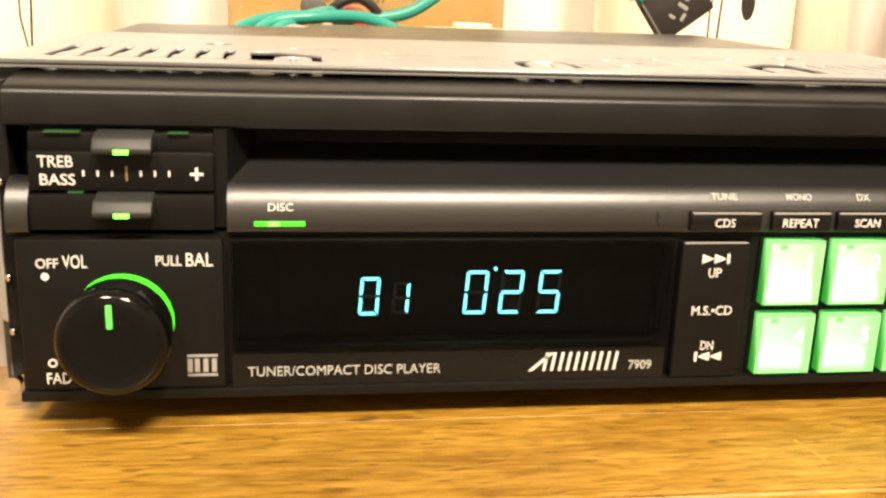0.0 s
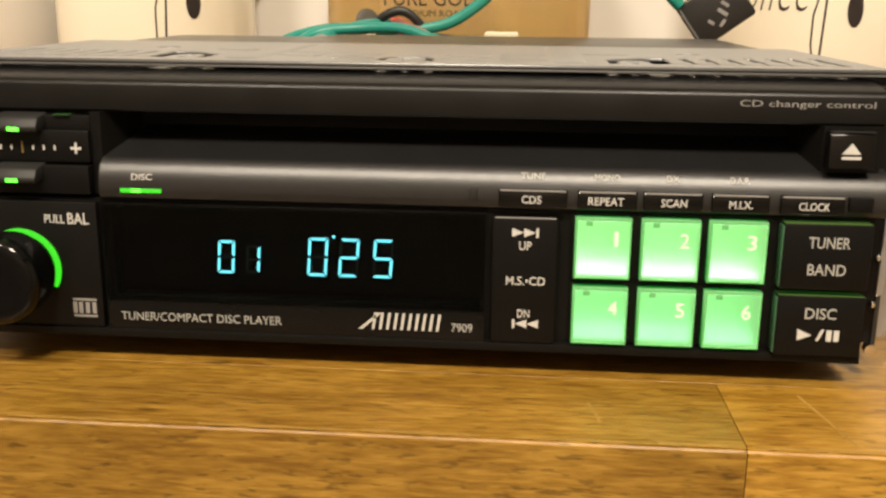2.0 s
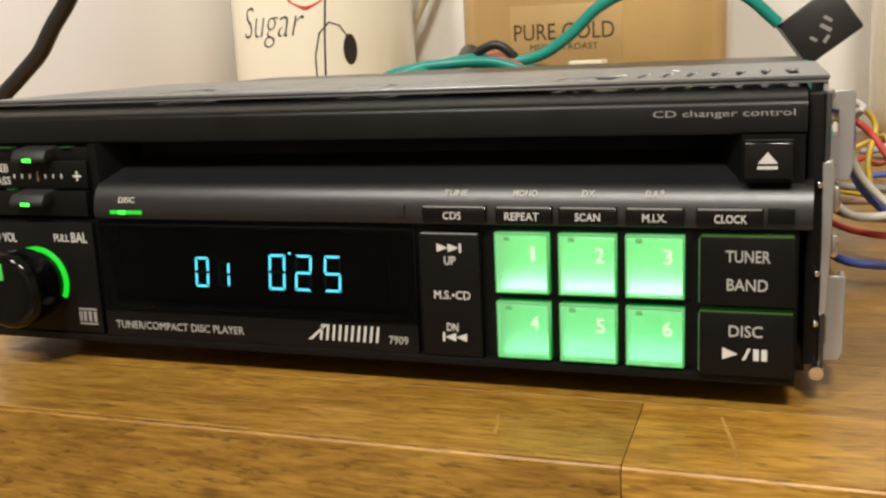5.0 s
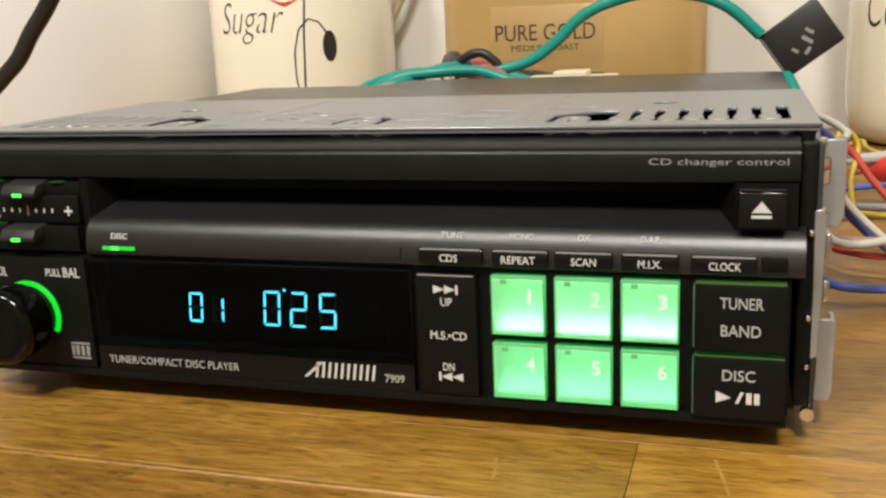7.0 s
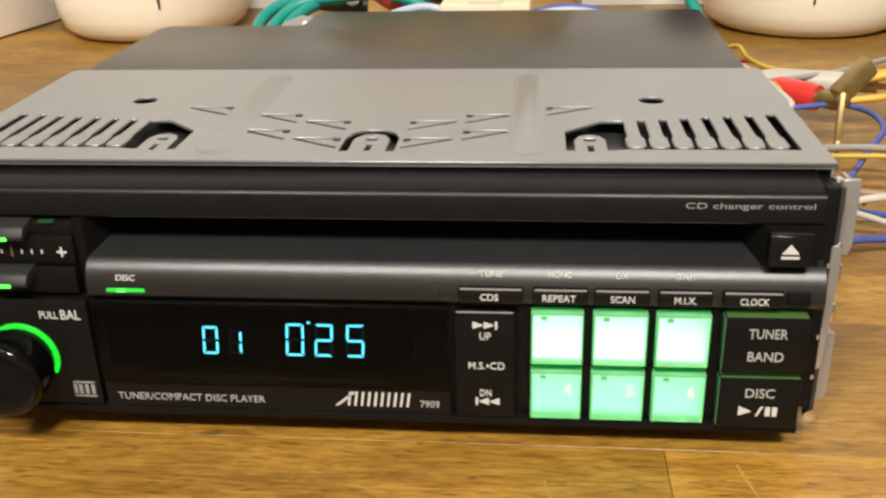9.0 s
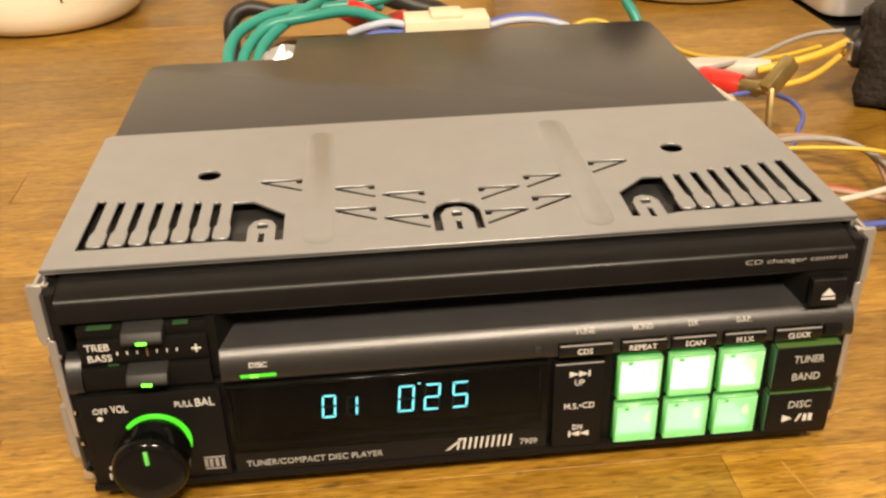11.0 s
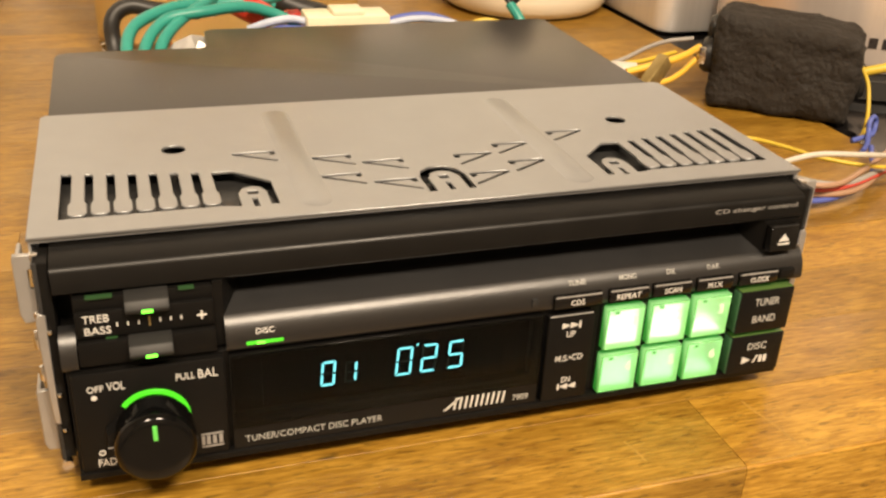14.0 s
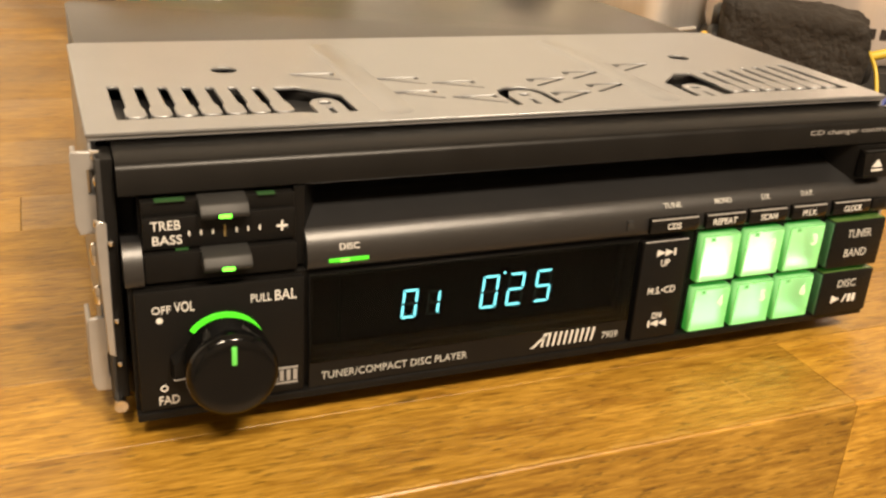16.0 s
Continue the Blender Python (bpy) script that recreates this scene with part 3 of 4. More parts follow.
# preset buttons
for row, (z0, z1) in enumerate(ZS):
    face, lamp, back = ((CAP_TOP, LAMP_TOP, LAMP_BACK), (CAP_LOW, LAMP_LOW, LAMP_BACK_LOW))[row]
    for col, (x0, x1) in enumerate(XS):
        cap = part("preset_button", framed(x0, x1, z0, z1, 144.8, 147.35, rect(x0 + 0.45, x1 - 0.35, z0 + 0.35, z1 - 0.5)), CAP_EDGE, stereo, "green-lit translucent preset button", smooth=0)
        part("cap_face", box(x0 + 0.35, x1 - 0.25, 144.45, 144.8, z0 + 0.2, z1 - 0.4, 0.1), face, cap, "lit green face")
        dx = x0 + 0.73 * (x1 - x0)
        half = 0.35 if row + col == 0 else 0.8
        words_on(cap, str(row * 3 + col + 1), dx - half, dx + half, z1 - 4.9, z1 - 2.2, 144.4, CAP_DIGIT, heavy=0.012)
        part("notch", box(x0 + 1.8, x0 + 3.0, 144.4, 144.7, z1 - 1.3, z1 - 0.45, 0.1), CAP_EDGE, cap)
    # assumed insides: a lamp strip below, an added self-lit panel behind
    part("lamp", box(75.7, 107.9, 147.4, 157.2, z0 + 0.45, z0 + 0.6), lamp, stereo, "lamp strip under the buttons", smooth=0)
    part("glow_panel", box(74.4, 109.2, 156.9, 157.3, z0 - 0.2, z1), back, stereo, smooth=0)
    if row == 0:
        part("lamp_shelf", box(74.4, 109.2, 151.4, 157.0, 18.0, 18.6), WINDOW_M, stereo, smooth=0)
for z0, z1 in ZS:
    for x0, x1 in ((74.6, 75.7), (84.5, 87.3), (96.4, 99.0), (108.0, 109.4)):
        part("gap_bar", box(x0, x1, 147.0, 147.55, z0 - 0.3, z1 + 0.3), PLASTIC, stereo, smooth=0)
for z0, z1, lines in ((18.5, 30.2, (("TUNER", 115.2, 122.2, 26.0, 28.0), ("BAND", 115.4, 121.9, 21.2, 23.2))), (6.3, 17.3, (("DISC", 115.8, 121.2, 13.2, 15.2),))):
    b = part("mode_button", box(111.0, 126.0, 144.2, 147.9, z0, z1, 0.3), PLASTIC, stereo, "black mode button with white lettering")
    for w in lines:
        words_on(b, *w, 144.17, PRINT_SOFT)
    part("light_edge", box(111.1, 125.8, 144.6, 147.4, z1 - 0.15, z1 + 0.08, 0.05), EDGE_DIM, b, "dim green light edge")
    part("light_edge", box(110.75, 111.05, 144.6, 147.4, z0 + 0.4, z1 - 0.4, 0.05), CLEAR_EDGE, b, "clear green edge")
shape_on("play_mark", b, [[(114.8, 9.2), (114.8, 11.3), (117.3, 10.2)]], 144.15, PRINT)
shape_on("play_mark", b, [[(118.0, 9.2), (118.5, 9.2), (119.4, 11.3), (118.9, 11.3)]], 144.15, PRINT)
shape_on("pause_mark", b, [rect(119.8, 120.7, 9.2, 11.2)], 144.15, PRINT)
shape_on("pause_mark", b, [rect(121.1, 122.0, 9.2, 11.2)], 144.15, PRINT)

for s, z, d in ((1, 27.1, 1), (-1, 10.1, -1)):
    x = 64.1 if s > 0 else 69.2
    for k in range(2):
        shape_on("search_mark", rocker, [[(x + d * 2.1 * k, z - 0.8), (x + d * 2.1 * k, z + 0.8), (x + d * (2.1 * k + 2.1), z)]], 145.17, PRINT)
    shape_on("search_mark", rocker, [rect(*sorted((x + d * 4.25, x + d * 4.7)), z - 0.85, z + 0.85)], 145.17, PRINT)
words_on(rocker, "UP", 65.4, 67.6, 23.9, 25.5, 145.17)
words_on(rocker, "DN", 65.4, 67.6, 11.3, 12.8, 145.17)
words_on(rocker, "M.S.\u2022CD", 63.2, 70.2, 17.4, 19.0, 145.17)

# knob panel
words_on(knob_panel, "OFF", -39.4, -36.2, 26.0, 27.5, 145.57)
words_on(knob_panel, "VOL", -35.6, -32.1, 26.0, 28.0, 145.57)
words_on(knob_panel, "PULL", -22.1, -18.3, 26.3, 27.9, 145.57)
words_on(knob_panel, "BAL", -17.7, -13.7, 26.2, 28.3, 145.57)
words_on(knob_panel, "FAD", -39.0, -35.4, 7.5, 9.3, 145.57)
shape_on("dot", knob_panel, [ring_poly(-38.2, 24.7, 0.6, 14)], 145.57, PRINT)
shape_on("dot", knob_panel, [ring_poly(-38.0, 10.9, 0.7, 14), ring_poly(-38.0, 10.9, 0.42, 14)], 145.57, PRINT)
shape_on("disc_mark", knob_panel, [rect(-18.0, -13.4, 8.3, 8.7)], 145.57, PRINT_GREY)
for x0 in (-18.0, -16.9, -15.6, -14.3):
    shape_on("disc_mark", knob_panel, [rect(x0, x0 + 0.75, 9.0, 11.2)], 145.57, PRINT_GREY)
shape_on("disc_mark", knob_panel, [rect(-18.0, -13.4, 11.5, 11.9)], 145.57, PRINT_GREY)
KX, KZ = -27.2, 17.6
shape_on("light_ring", knob_panel, [ring_poly(KX, KZ, 7.5, 36, -28, 142) + ring_poly(KX, KZ, 6.6, 36, -28, 142)[::-1]], 145.3, GREEN, 0.7, "lit green arc round the knob")
knob = part("volume_knob", lathe([(6.4, 0), (6.4, 1.0), (6.4, 1.4), (6.4, 2.4), (7.7, 3.2), (8.1, 8.8), (8.05, 9.4), (7.85, 10.1), (7.5, 10.6), (7.0, 10.95), (6.4, 11.1), (4.0, 10.95), (0, 10.85)], KX, 145.8, KZ, 64, "Y"), KNOB_M, stereo, "shiny black volume knob")
part("knob_tick", box(KX - 0.45, KX + 0.45, 134.55, 135.0, KZ + 2.6, KZ + 6.2, 0.1), glow("tick_green", (0.08, 0.7, 0.05), 0.22, (0.1, 0.5, 0.1)), knob)
part("fader_lever", hull([(-36.8, 145.4, 13.6), (-36.8, 145.4, 17.4), (-31, 145.4, 11), (-31, 145.4, 21.6), (-36.4, 142.6, 13.9), (-36.4, 142.6, 17.0), (-31, 142.6, 11.5), (-31, 142.6, 21.0)]), PLASTIC, stereo, "black fader lever", smooth=0)
part("lever_edge", box(-36.6, -33.2, 142.4, 142.8, 14.0, 14.25, 0.05), PRINT_GREY, knob_panel)

# tone sliders
part("slider_box", box(-40.3, -13.2, 151.5, 159, 31.2, 46.8), PLASTIC, stereo)
plate = part("slider_plate", box(-40.0, -13.4, 147.6, 151.6, 37.3, 43.2, 0.3), PLASTIC, stereo)
words_on(plate, "TREB", -38.6, -33.6, 40.9, 42.6, 147.57)
words_on(plate, "BASS", -38.4, -33.4, 38.2, 39.9, 147.57)
for k in range(7):
    x = -32.2 + 2.05 * k
    h = 1.1 if k == 3 else 0.45
    shape_on("tick", plate, [rect(x - 0.16, x + 0.16, 40.0 - h, 40.0 + h)], 147.57, PRINT if k != 3 else BRASS)
shape_on("plus_mark", plate, [rect(-16.9, -14.9, 39.75, 40.2)], 147.57, PRINT)
shape_on("plus_mark", plate, [rect(-16.1, -15.7, 39.0, 41.0)], 147.54, PRINT)
for z0, y0, lamp in ((43.0, 145.0, 43.4), (34.0, 142.9, 34.3)):
    track = part("slider_track", box(-40.0, -13.4, y0 + 3.6, 152, z0 - 0.4 if z0 > 40 else 31.6, z0 + 2.9, 0.2), PLASTIC, stereo)
    s = part("slider_knob", prism([(y0 + 5.5, z0 + 0.3), (y0 + 0.4, z0), (y0, z0 + 0.9), (y0 + 1.2, z0 + 2.6), (y0 + 5.5, z0 + 3.3)], -30.5, -22.0, 0.35), SLIDER_M, stereo, "grey tone slider with green lamp")
    part("lamp_core", box(-27.4, -25.2, y0 - 0.08, y0 + 0.6, z0 + 0.25, z0 + 0.95, 0.12), GREEN_HOT, s)
part("lamp_strip", box(-37.6, -32.6, 148.0, 149.5, 45.9, 46.15), GREEN_DIM, stereo, "dim green light strip")
part("lamp_strip", box(-34.6, -32.4, 147.4, 148.4, 37.0, 37.25), GREEN_DIM, stereo, "dim green light strip")
part("lamp_strip", box(-20.0, -17.0, 148.0, 149.5, 45.9, 46.1), GREEN_DIM, stereo, "dim green light strip")


# side brackets
def side(sgn, x):
    def bx(a, b, *rest):
        p, q = sorted((x + sgn * a, x + sgn * b))
        return box(p, q, *rest)

    def plate(name, outline, y0, y1, material, label="", parent=stereo):
        me = upright(slab([[(x + sgn * a, z) for a, z in outline]], -(y1 - y0) / 2, (y1 - y0) / 2, 0.2), (y0 + y1) / 2)
        return part(name, me, material, parent, label, smooth=0)

    def bead(name, a, y, z, r, h, parent=stereo):
        part(name, lathe([(0, -h), (r * 0.7, -h * 0.85), (r, -h * 0.4), (r, h * 0.4), (r * 0.7, h * 0.85), (0, h)], x + sgn * a, y, z, 16), BRIGHT, parent)
    part("mounting_rail", bx(0.4, 1.3, 151.5, 159.5, 6, 53, 0.25), DARK_STEEL, stereo)
    top = [(0.5, 52.8), (4.7, 53.0), (4.9, 52.4), (4.9, 40.2), (4.3, 38.2), (1.5, 38.4), (1.5, 42.6), (0.6, 43.3), (0.6, 45.0), (2.7, 45.4), (2.7, 50.0), (0.5, 50.4)]
    low = [(1.8, 21.4), (4.3, 21.2), (4.4, 20.4), (4.4, 8.0), (3.8, 6.6), (0.5, 6.4), (0.5, 8.6), (1.8, 9.4), (1.8, 14.2), (0.6, 14.8), (0.6, 16.0), (1.5, 16.6)]
    for outline, z0, z1 in ((top, 39.6, 51.6), (low, 7.6, 20.4)):
        t = plate("bracket_tab", outline, 155.4, 156.6, TAB_GREY, "grey steel bracket tab")
        part("tab_fold", bx(3.9, 4.8, 156.4, 164.6, z0, z1, 0.3), TAB_GREY, t)
    lever = plate("spring_lever", [(0.4, 41.4), (1.2, 41.8), (1.8, 40.8), (1.9, 37.6), (1.6, 26.0), (1.3, 16.2), (0.5, 15.8), (0.5, 28.0)], 151.2, 153.2, LEVER_M, "pale steel spring lever")
    bead("lever_hook", 2.5, 153.4, 35.2, 0.75, 2.3, lever)
    bead("lever_hook", 2.4, 153.4, 27.2, 0.8, 2.0, lever)
    bead("lever_hook", 1.7, 152.6, 41.2, 0.6, 0.9, lever)
    for z in (38.0, 23.0, 14.2):
        bead("rivet", -0.3, 150.9, z, 0.55, 0.55)
    bead("rivet", 0.9, 154.0, 48.4, 0.9, 1.1)
    part("corner_screw", lathe([(0, -1.4), (0.9, -1.3), (1.15, -0.7), (1.2, 1.2), (0, 1.3)], x + sgn * 0.2, 151.2, 5.6, 18, "Y"), BRIGHT, stereo)
    part("top_catch", bx(0.2, 1.9, 155.0, 157.2, 51.8, 53.4, 0.4), BRIGHT, stereo)


side(-1, -45.2)
side(1, 129.8)
for x0, x1 in ((-46.6, -43.6), (127.6, 130.2)):
    part("side_pillar", box(x0, x1, 151.6, 158.8, 6.5, 53.0, 0.4), PLASTIC, stereo)

# ---- behind: canisters, jar, appliances ----
def canister(name, cx, cy, r, label):
    ob = thing(name, cx, cy, 0, label, "canister", "matching canisters")
    prof = [(0, 1.0), (r - 17, 1.0), (r - 16, 0), (r - 13, 0), (r - 8, 2.0), (r - 4, 6), (r - 1.4, 13), (r - 0.3, 22), (r, 32), (r, 128), (r - 1.5, 131), (r - 3, 131.5), (0, 131.5)]
    part("body", lathe(prof, cx, cy, 0, 96), CREAM, ob, "cream glazed body")
    return ob


def wrap(me, cx, cy, r, a0):
    """Lays a flat mesh round a canister: x runs along the arc from the angle a0, y is height."""
    for v in me.vertices:
        a = a0 + v.co.x / r
        q = r + 0.15 + v.co.z
        v.co = Vector((cx + q * math.sin(a), cy - q * math.cos(a), v.co.y))
    return me


def poppy(ob, cx, cy, r, a0, s=1.0):
    def stick(name, outline, material):
        part(name, wrap(slab([outline], -0.1, 0.1), cx, cy, r, a0), material, ob, smooth=0)
    stick("painted_stem", ribbon([(-1, 20), (0, 45), (1, 70), (3, 96)], 1.1), DECAL_DARK)
    stick("painted_stem", ribbon([(-1, 22), (-5, 45), (-5, 60), (-2, 73), (4, 79), (10, 77), (14, 71)], 0.9), DECAL_DARK)
    stick("painted_bud", [(15 + 4.2 * math.cos(t) + 0.8, 63 + 9.0 * math.sin(t)) for t in (2 * math.pi * k / 20 for k in range(20))], DECAL_DARK)
    stick("painted_flower", [(-9 + (13 + 2.2 * math.sin(5 * t)) * math.cos(t), 97 + (9 + 1.6 * math.cos(4 * t)) * math.sin(t)) for t in (2 * math.pi * k / 40 for k in range(40))], DECAL_RED)


def script_word(ob, words, cx, cy, r, a0, x0, x1, z0, z1):
    me = lettering(words, x0, x1, z0, z1, 0.35, -0.02, 0.2)
    part("lettering", wrap(me, cx, cy, r, a0), DECAL_DARK, ob, smooth=0)


sugar = canister("sugar_canister", -155, 565, 57.5, "cream glazed sugar canister painted with poppies, against the wall")
poppy(sugar, -155, 565, 57.5, 0.42)
script_word(sugar, "Sugar", -155, 565, 57.5, 0.42, -55, -10, 66, 90)
coffee = canister("coffee_canister", 226, 565, 57.5, "cream glazed coffee canister painted with poppies, against the wall")
poppy(coffee, 226, 565, 57.5, -0.13)
script_word(coffee, "Coffee", 226, 565, 57.5, -0.13, -54, -7, 62, 86)


JX, JY = 31, 515
jar = thing("coffee_jar", JX, JY, 0, "glass instant coffee jar with a gold label, behind the radio", "jar")
part("jar_body", slab([round_rect(JX, JY, 63, 46, 20)], 0.5, 140, 4.0), JAR_GLASS, jar, "clear glass", smooth=40)
part("contents", slab([round_rect(JX, JY, 56, 41, 17)], 6, 120, 1.0), COFFEE, jar, "brown coffee granules")
JF = JY - 46
part("label", slab([round_rect(JX, JY, 63.4, 46.4, 20)], 9, 112, 0.2), GOLD, jar, "gold paper label")
part("label_panel", box(-6, 50, JF - 0.7, JF - 0.2, 50, 80, 0.1), GOLD_PALE, jar)
words_on(jar, "PURE GOLD", -4, 46, 63, 71, JF - 0.75, PRINT_DARK, heavy=0.0)
words_on(jar, "MEDIUM ROAST", 4, 38, 58, 61, JF - 0.75, PRINT_DARK, heavy=0.0)
part("label_band", box(12, 50, JF - 0.7, JF - 0.3, 41, 47, 0.1), PRINT_DARK, jar)

appliance = thing("white_appliance", -420, 560, 0, "white enamelled kitchen appliance standing beside the canisters", "appliance")
part("casing", slab([[(-258, 446), (-227, 590), (-226, 622), (-620, 622), (-620, 446)]], 1, 260, 0.8), ENAMEL, appliance, "white casing", smooth=0)
part("plinth", box(-614, -250, 452, 616, 0, 2), GREY_RUBBER, appliance, "grey base")

cooker = thing("cooker", 580, 370, -898, "cooker with a black glass hob beside the worktop end", "cooker")
part("hob", box(279.5, 880, 126, 620, -10, -1.5, 1.0), HOB_M, cooker, "black glass hob")
part("casing", box(281, 878, 140, 618, -898, -10), ENAMEL, cooker, "white enamelled casing", smooth=0)

PX, PY, PR = 363, 414, 75
kettle = thing("steel_kettle", PX, PY, -1.5, "rose-tinted brushed steel kettle on a black base", "kettle")
part("kettle_body", lathe([(0, 12), (PR - 3, 12), (PR - 1, 14), (PR, 18), (PR - 1, 90), (PR - 8, 150), (PR - 16, 168), (PR - 24, 172), (0, 174)], PX, PY, 0, 96), COPPER_STEEL, kettle, "brushed steel body")
part("kettle_base", lathe([(0, -1.5), (PR, -1.5), (PR + 2, 0), (PR + 1, 9), (PR - 4, 12), (0, 12)], PX, PY, 0, 96), BLACK_RUBBER, kettle, "black base")
for k in range(5):
    a = radians(222 + 4.8 * k)
    m = box(-2.0, 2.0, -0.2, 0.2, 0, 5.0)
    m.transform(Matrix.Translation((PX + (PR + 0.1) * math.cos(a), PY + (PR + 0.1) * math.sin(a), 25)) @ Matrix.Rotation(a + math.pi / 2, 4, "Z"))
    part("maker_mark", m, DECAL_DARK, kettle, smooth=0)

# made-up box filling in for an unidentified pale surface past the worktop end
toaster = thing("pale_box", 304, 546, -1.5, "slim pale brushed steel box standing in for an unidentified pale surface", "toaster")
part("toaster_body", slab([round_rect(304, 546, 22, 66, 9)], 0.5, 185, 3.0), STEEL, toaster, "brushed steel body")
part("toaster_base", slab([round_rect(304, 546, 19, 62, 7)], -1.5, 0.5), BLACK_RUBBER, toaster, "black base")

# foam-wrapped filter: a lumpy rounded block on a slant
filt = thing("wrapped_filter", 268, 348, 0, "in-line filter wrapped in crumbly black foam, on the worktop", "filter")
bm = box(-32, 33, -1, 37, 0.5, 44.5, 5, 3)
bmesh.ops.subdivide_edges(bm, edges=[e for e in bm.edges if e.calc_length() > 5], cuts=12, use_grid_fill=True)
for v in bm.verts:
    n = noise.noise_vector(v.co * 0.08) * 1.8 + noise.noise_vector(v.co * 0.3) * 1.2 + noise.noise_vector(v.co * 0.8) * 0.6
    v.co.z *= 1.0 - 0.0016 * (v.co.x + 30)
    v.co += Vector((n.x, n.y, max(n.z, -v.co.z + 0.3)))
bm.transform(Matrix.Translation((258, 334, 0)) @ Matrix.Rotation(radians(-38), 4, "Z"))
part("foam_wrap", bm, FOAM, filt, "crumbly black foam", smooth=60)
for name, lx, ly, z, r, h in (("end_cap", -30, 13, 22, 8.5, 7), ("end_cap", 32, 16, 18, 8, 5), ("end_flap", -30, 20, 33, 6.5, 6)):
    bm = lathe([(0, 0), (r - 1, 0), (r, 1.5), (r, h - 2), (r - 1.5, h), (0, h + 0.5)], 0, 0, 0, 20)
    side_turn = Matrix.Rotation(radians(-90 if lx < 0 else 90), 4, "Y")
    bm.transform(Matrix.Translation((258, 334, 0)) @ Matrix.Rotation(radians(-38), 4, "Z") @ Matrix.Translation((lx, ly, z)) @ side_turn)
    part(name, bm, BLACK_RUBBER, filt)
bm = box(-2.2, 2.2, -0.5, 0.5, -4, 4, 0.4)
bm.transform(Matrix.Translation((229.5, 357.0, 24)) @ Matrix.Rotation(radians(-38), 4, "Z"))
part("clamp", bm, BRIGHT, filt, "bright metal clamp")

# ---- cables and plugs ----
def cable(name, pts, r, material, label, category="cable", group=""):
    ob = part(name, tube(pts, r), material, None, label, smooth=60)
    return tagged(ob, category=category, group=group)


cable("teal_lead", [(-21, 312, 40), (-24, 322, 46), (-20, 334, 52), (-6, 344, 55.5), (10, 350, 55), (25, 352, 55.5), (37, 352, 58), (48, 352, 65), (58, 352, 74), (69, 352, 79), (83, 352, 81.5), (99, 352, 80), (111, 352, 75), (122, 353, 65)], 2.2, TEAL, "teal rubber signal lead looping over the back of the radio")
cable("teal_lead", [(131, 354, 51), (134, 348, 45), (137, 342, 34), (139, 335, 22), (136, 325, 12)], 2.1, TEAL, "teal rubber signal lead below its black tag")
cable("teal_lead", [(-17, 310, 40), (-18, 320, 47), (-10, 331, 54), (4, 334, 56), (20, 340, 56), (32, 342, 52), (40, 340, 48)], 2.1, TEAL, "teal rubber signal lead bent behind the radio")
cable("teal_lead", [(-12, 308, 38), (-13, 318, 46), (-8, 327, 52), (6, 345, 57), (18, 362, 56), (34, 366, 50)], 2.1, TEAL, "teal rubber signal lead bent behind the radio")
tag = thing("cable_tag", 135, 355, 0, "black shrink sleeve with faint white print on the teal lead", "cable tag")
bm = box(-11.5, 11.5, -2.6, 2.6, -9, 9, 1.2, 2)
bm.transform(Matrix.Translation((135.5, 355, 63.5)) @ Matrix.Rotation(radians(-36), 4, "Y"))
part("sleeve", bm, BLACK_RUBBER, tag)
for k, (dx, dz, w, h) in enumerate(((1, 3.5, 3.2, 1.2), (2, 0.6, 4.2, 1.4), (4.2, -2.6, 1.2, 3.0), (0.5, -4.6, 2.6, 1.1))):
    bm = box(dx - w / 2, dx + w / 2, -2.75, -2.6, dz - h / 2, dz + h / 2)
    bm.transform(Matrix.Translation((135.5, 355, 63.5)) @ Matrix.Rotation(radians(30), 4, "Y"))
    part("print_bar", bm, PRINT_GREY, tag, smooth=0)
bm = box(-11.5, -10.6, -2.8, 2.8, -9.2, 9.2, 0.3)
bm.transform(Matrix.Translation((135.5, 355, 63.5)) @ Matrix.Rotation(radians(-36), 4, "Y"))
part("sleeve_end", bm, GREY_RUBBER, tag)

cable("black_cable", [(-120, 296, 104), (-136, 300, 87), (-145, 300, 77), (-153, 300, 67), (-163, 300, 59), (-180, 300, 45), (-200, 305, 20), (-215, 315, 4), (-260, 330, 3.5)], 3.2, BLACK_RUBBER, "black mains cable hanging down to the worktop")
cable("cream_cable", [(-92, 606, 110), (-100, 604, 93), (-111, 603, 72), (-118, 602, 53), (-124, 602, 20), (-126, 600, 4)], 3.0, WIRE["cream"], "cream flex running down the wall")
cable("black_lead", [(-27, 340, 8), (-28, 372, 30), (-28, 378, 43), (-21, 380, 48), (-10, 380, 46), (6, 384, 44)], 3.2, BLACK_RUBBER, "thick black lead looped behind the radio")
cable("black_lead", [(8, 352, 50), (9, 352, 57), (14, 351, 61), (20, 351, 62), (26, 352, 57), (28, 354, 50)], 1.8, BLACK_RUBBER, "black lead standing in a loop")
cable("black_conduit", [(8, 402, 50), (20, 398, 49), (36, 395, 47), (48, 390, 43), (62, 386, 38), (74, 380, 20), (84, 372, 6)], 4.6, BLACK_RUBBER, "ribbed black conduit behind the radio")

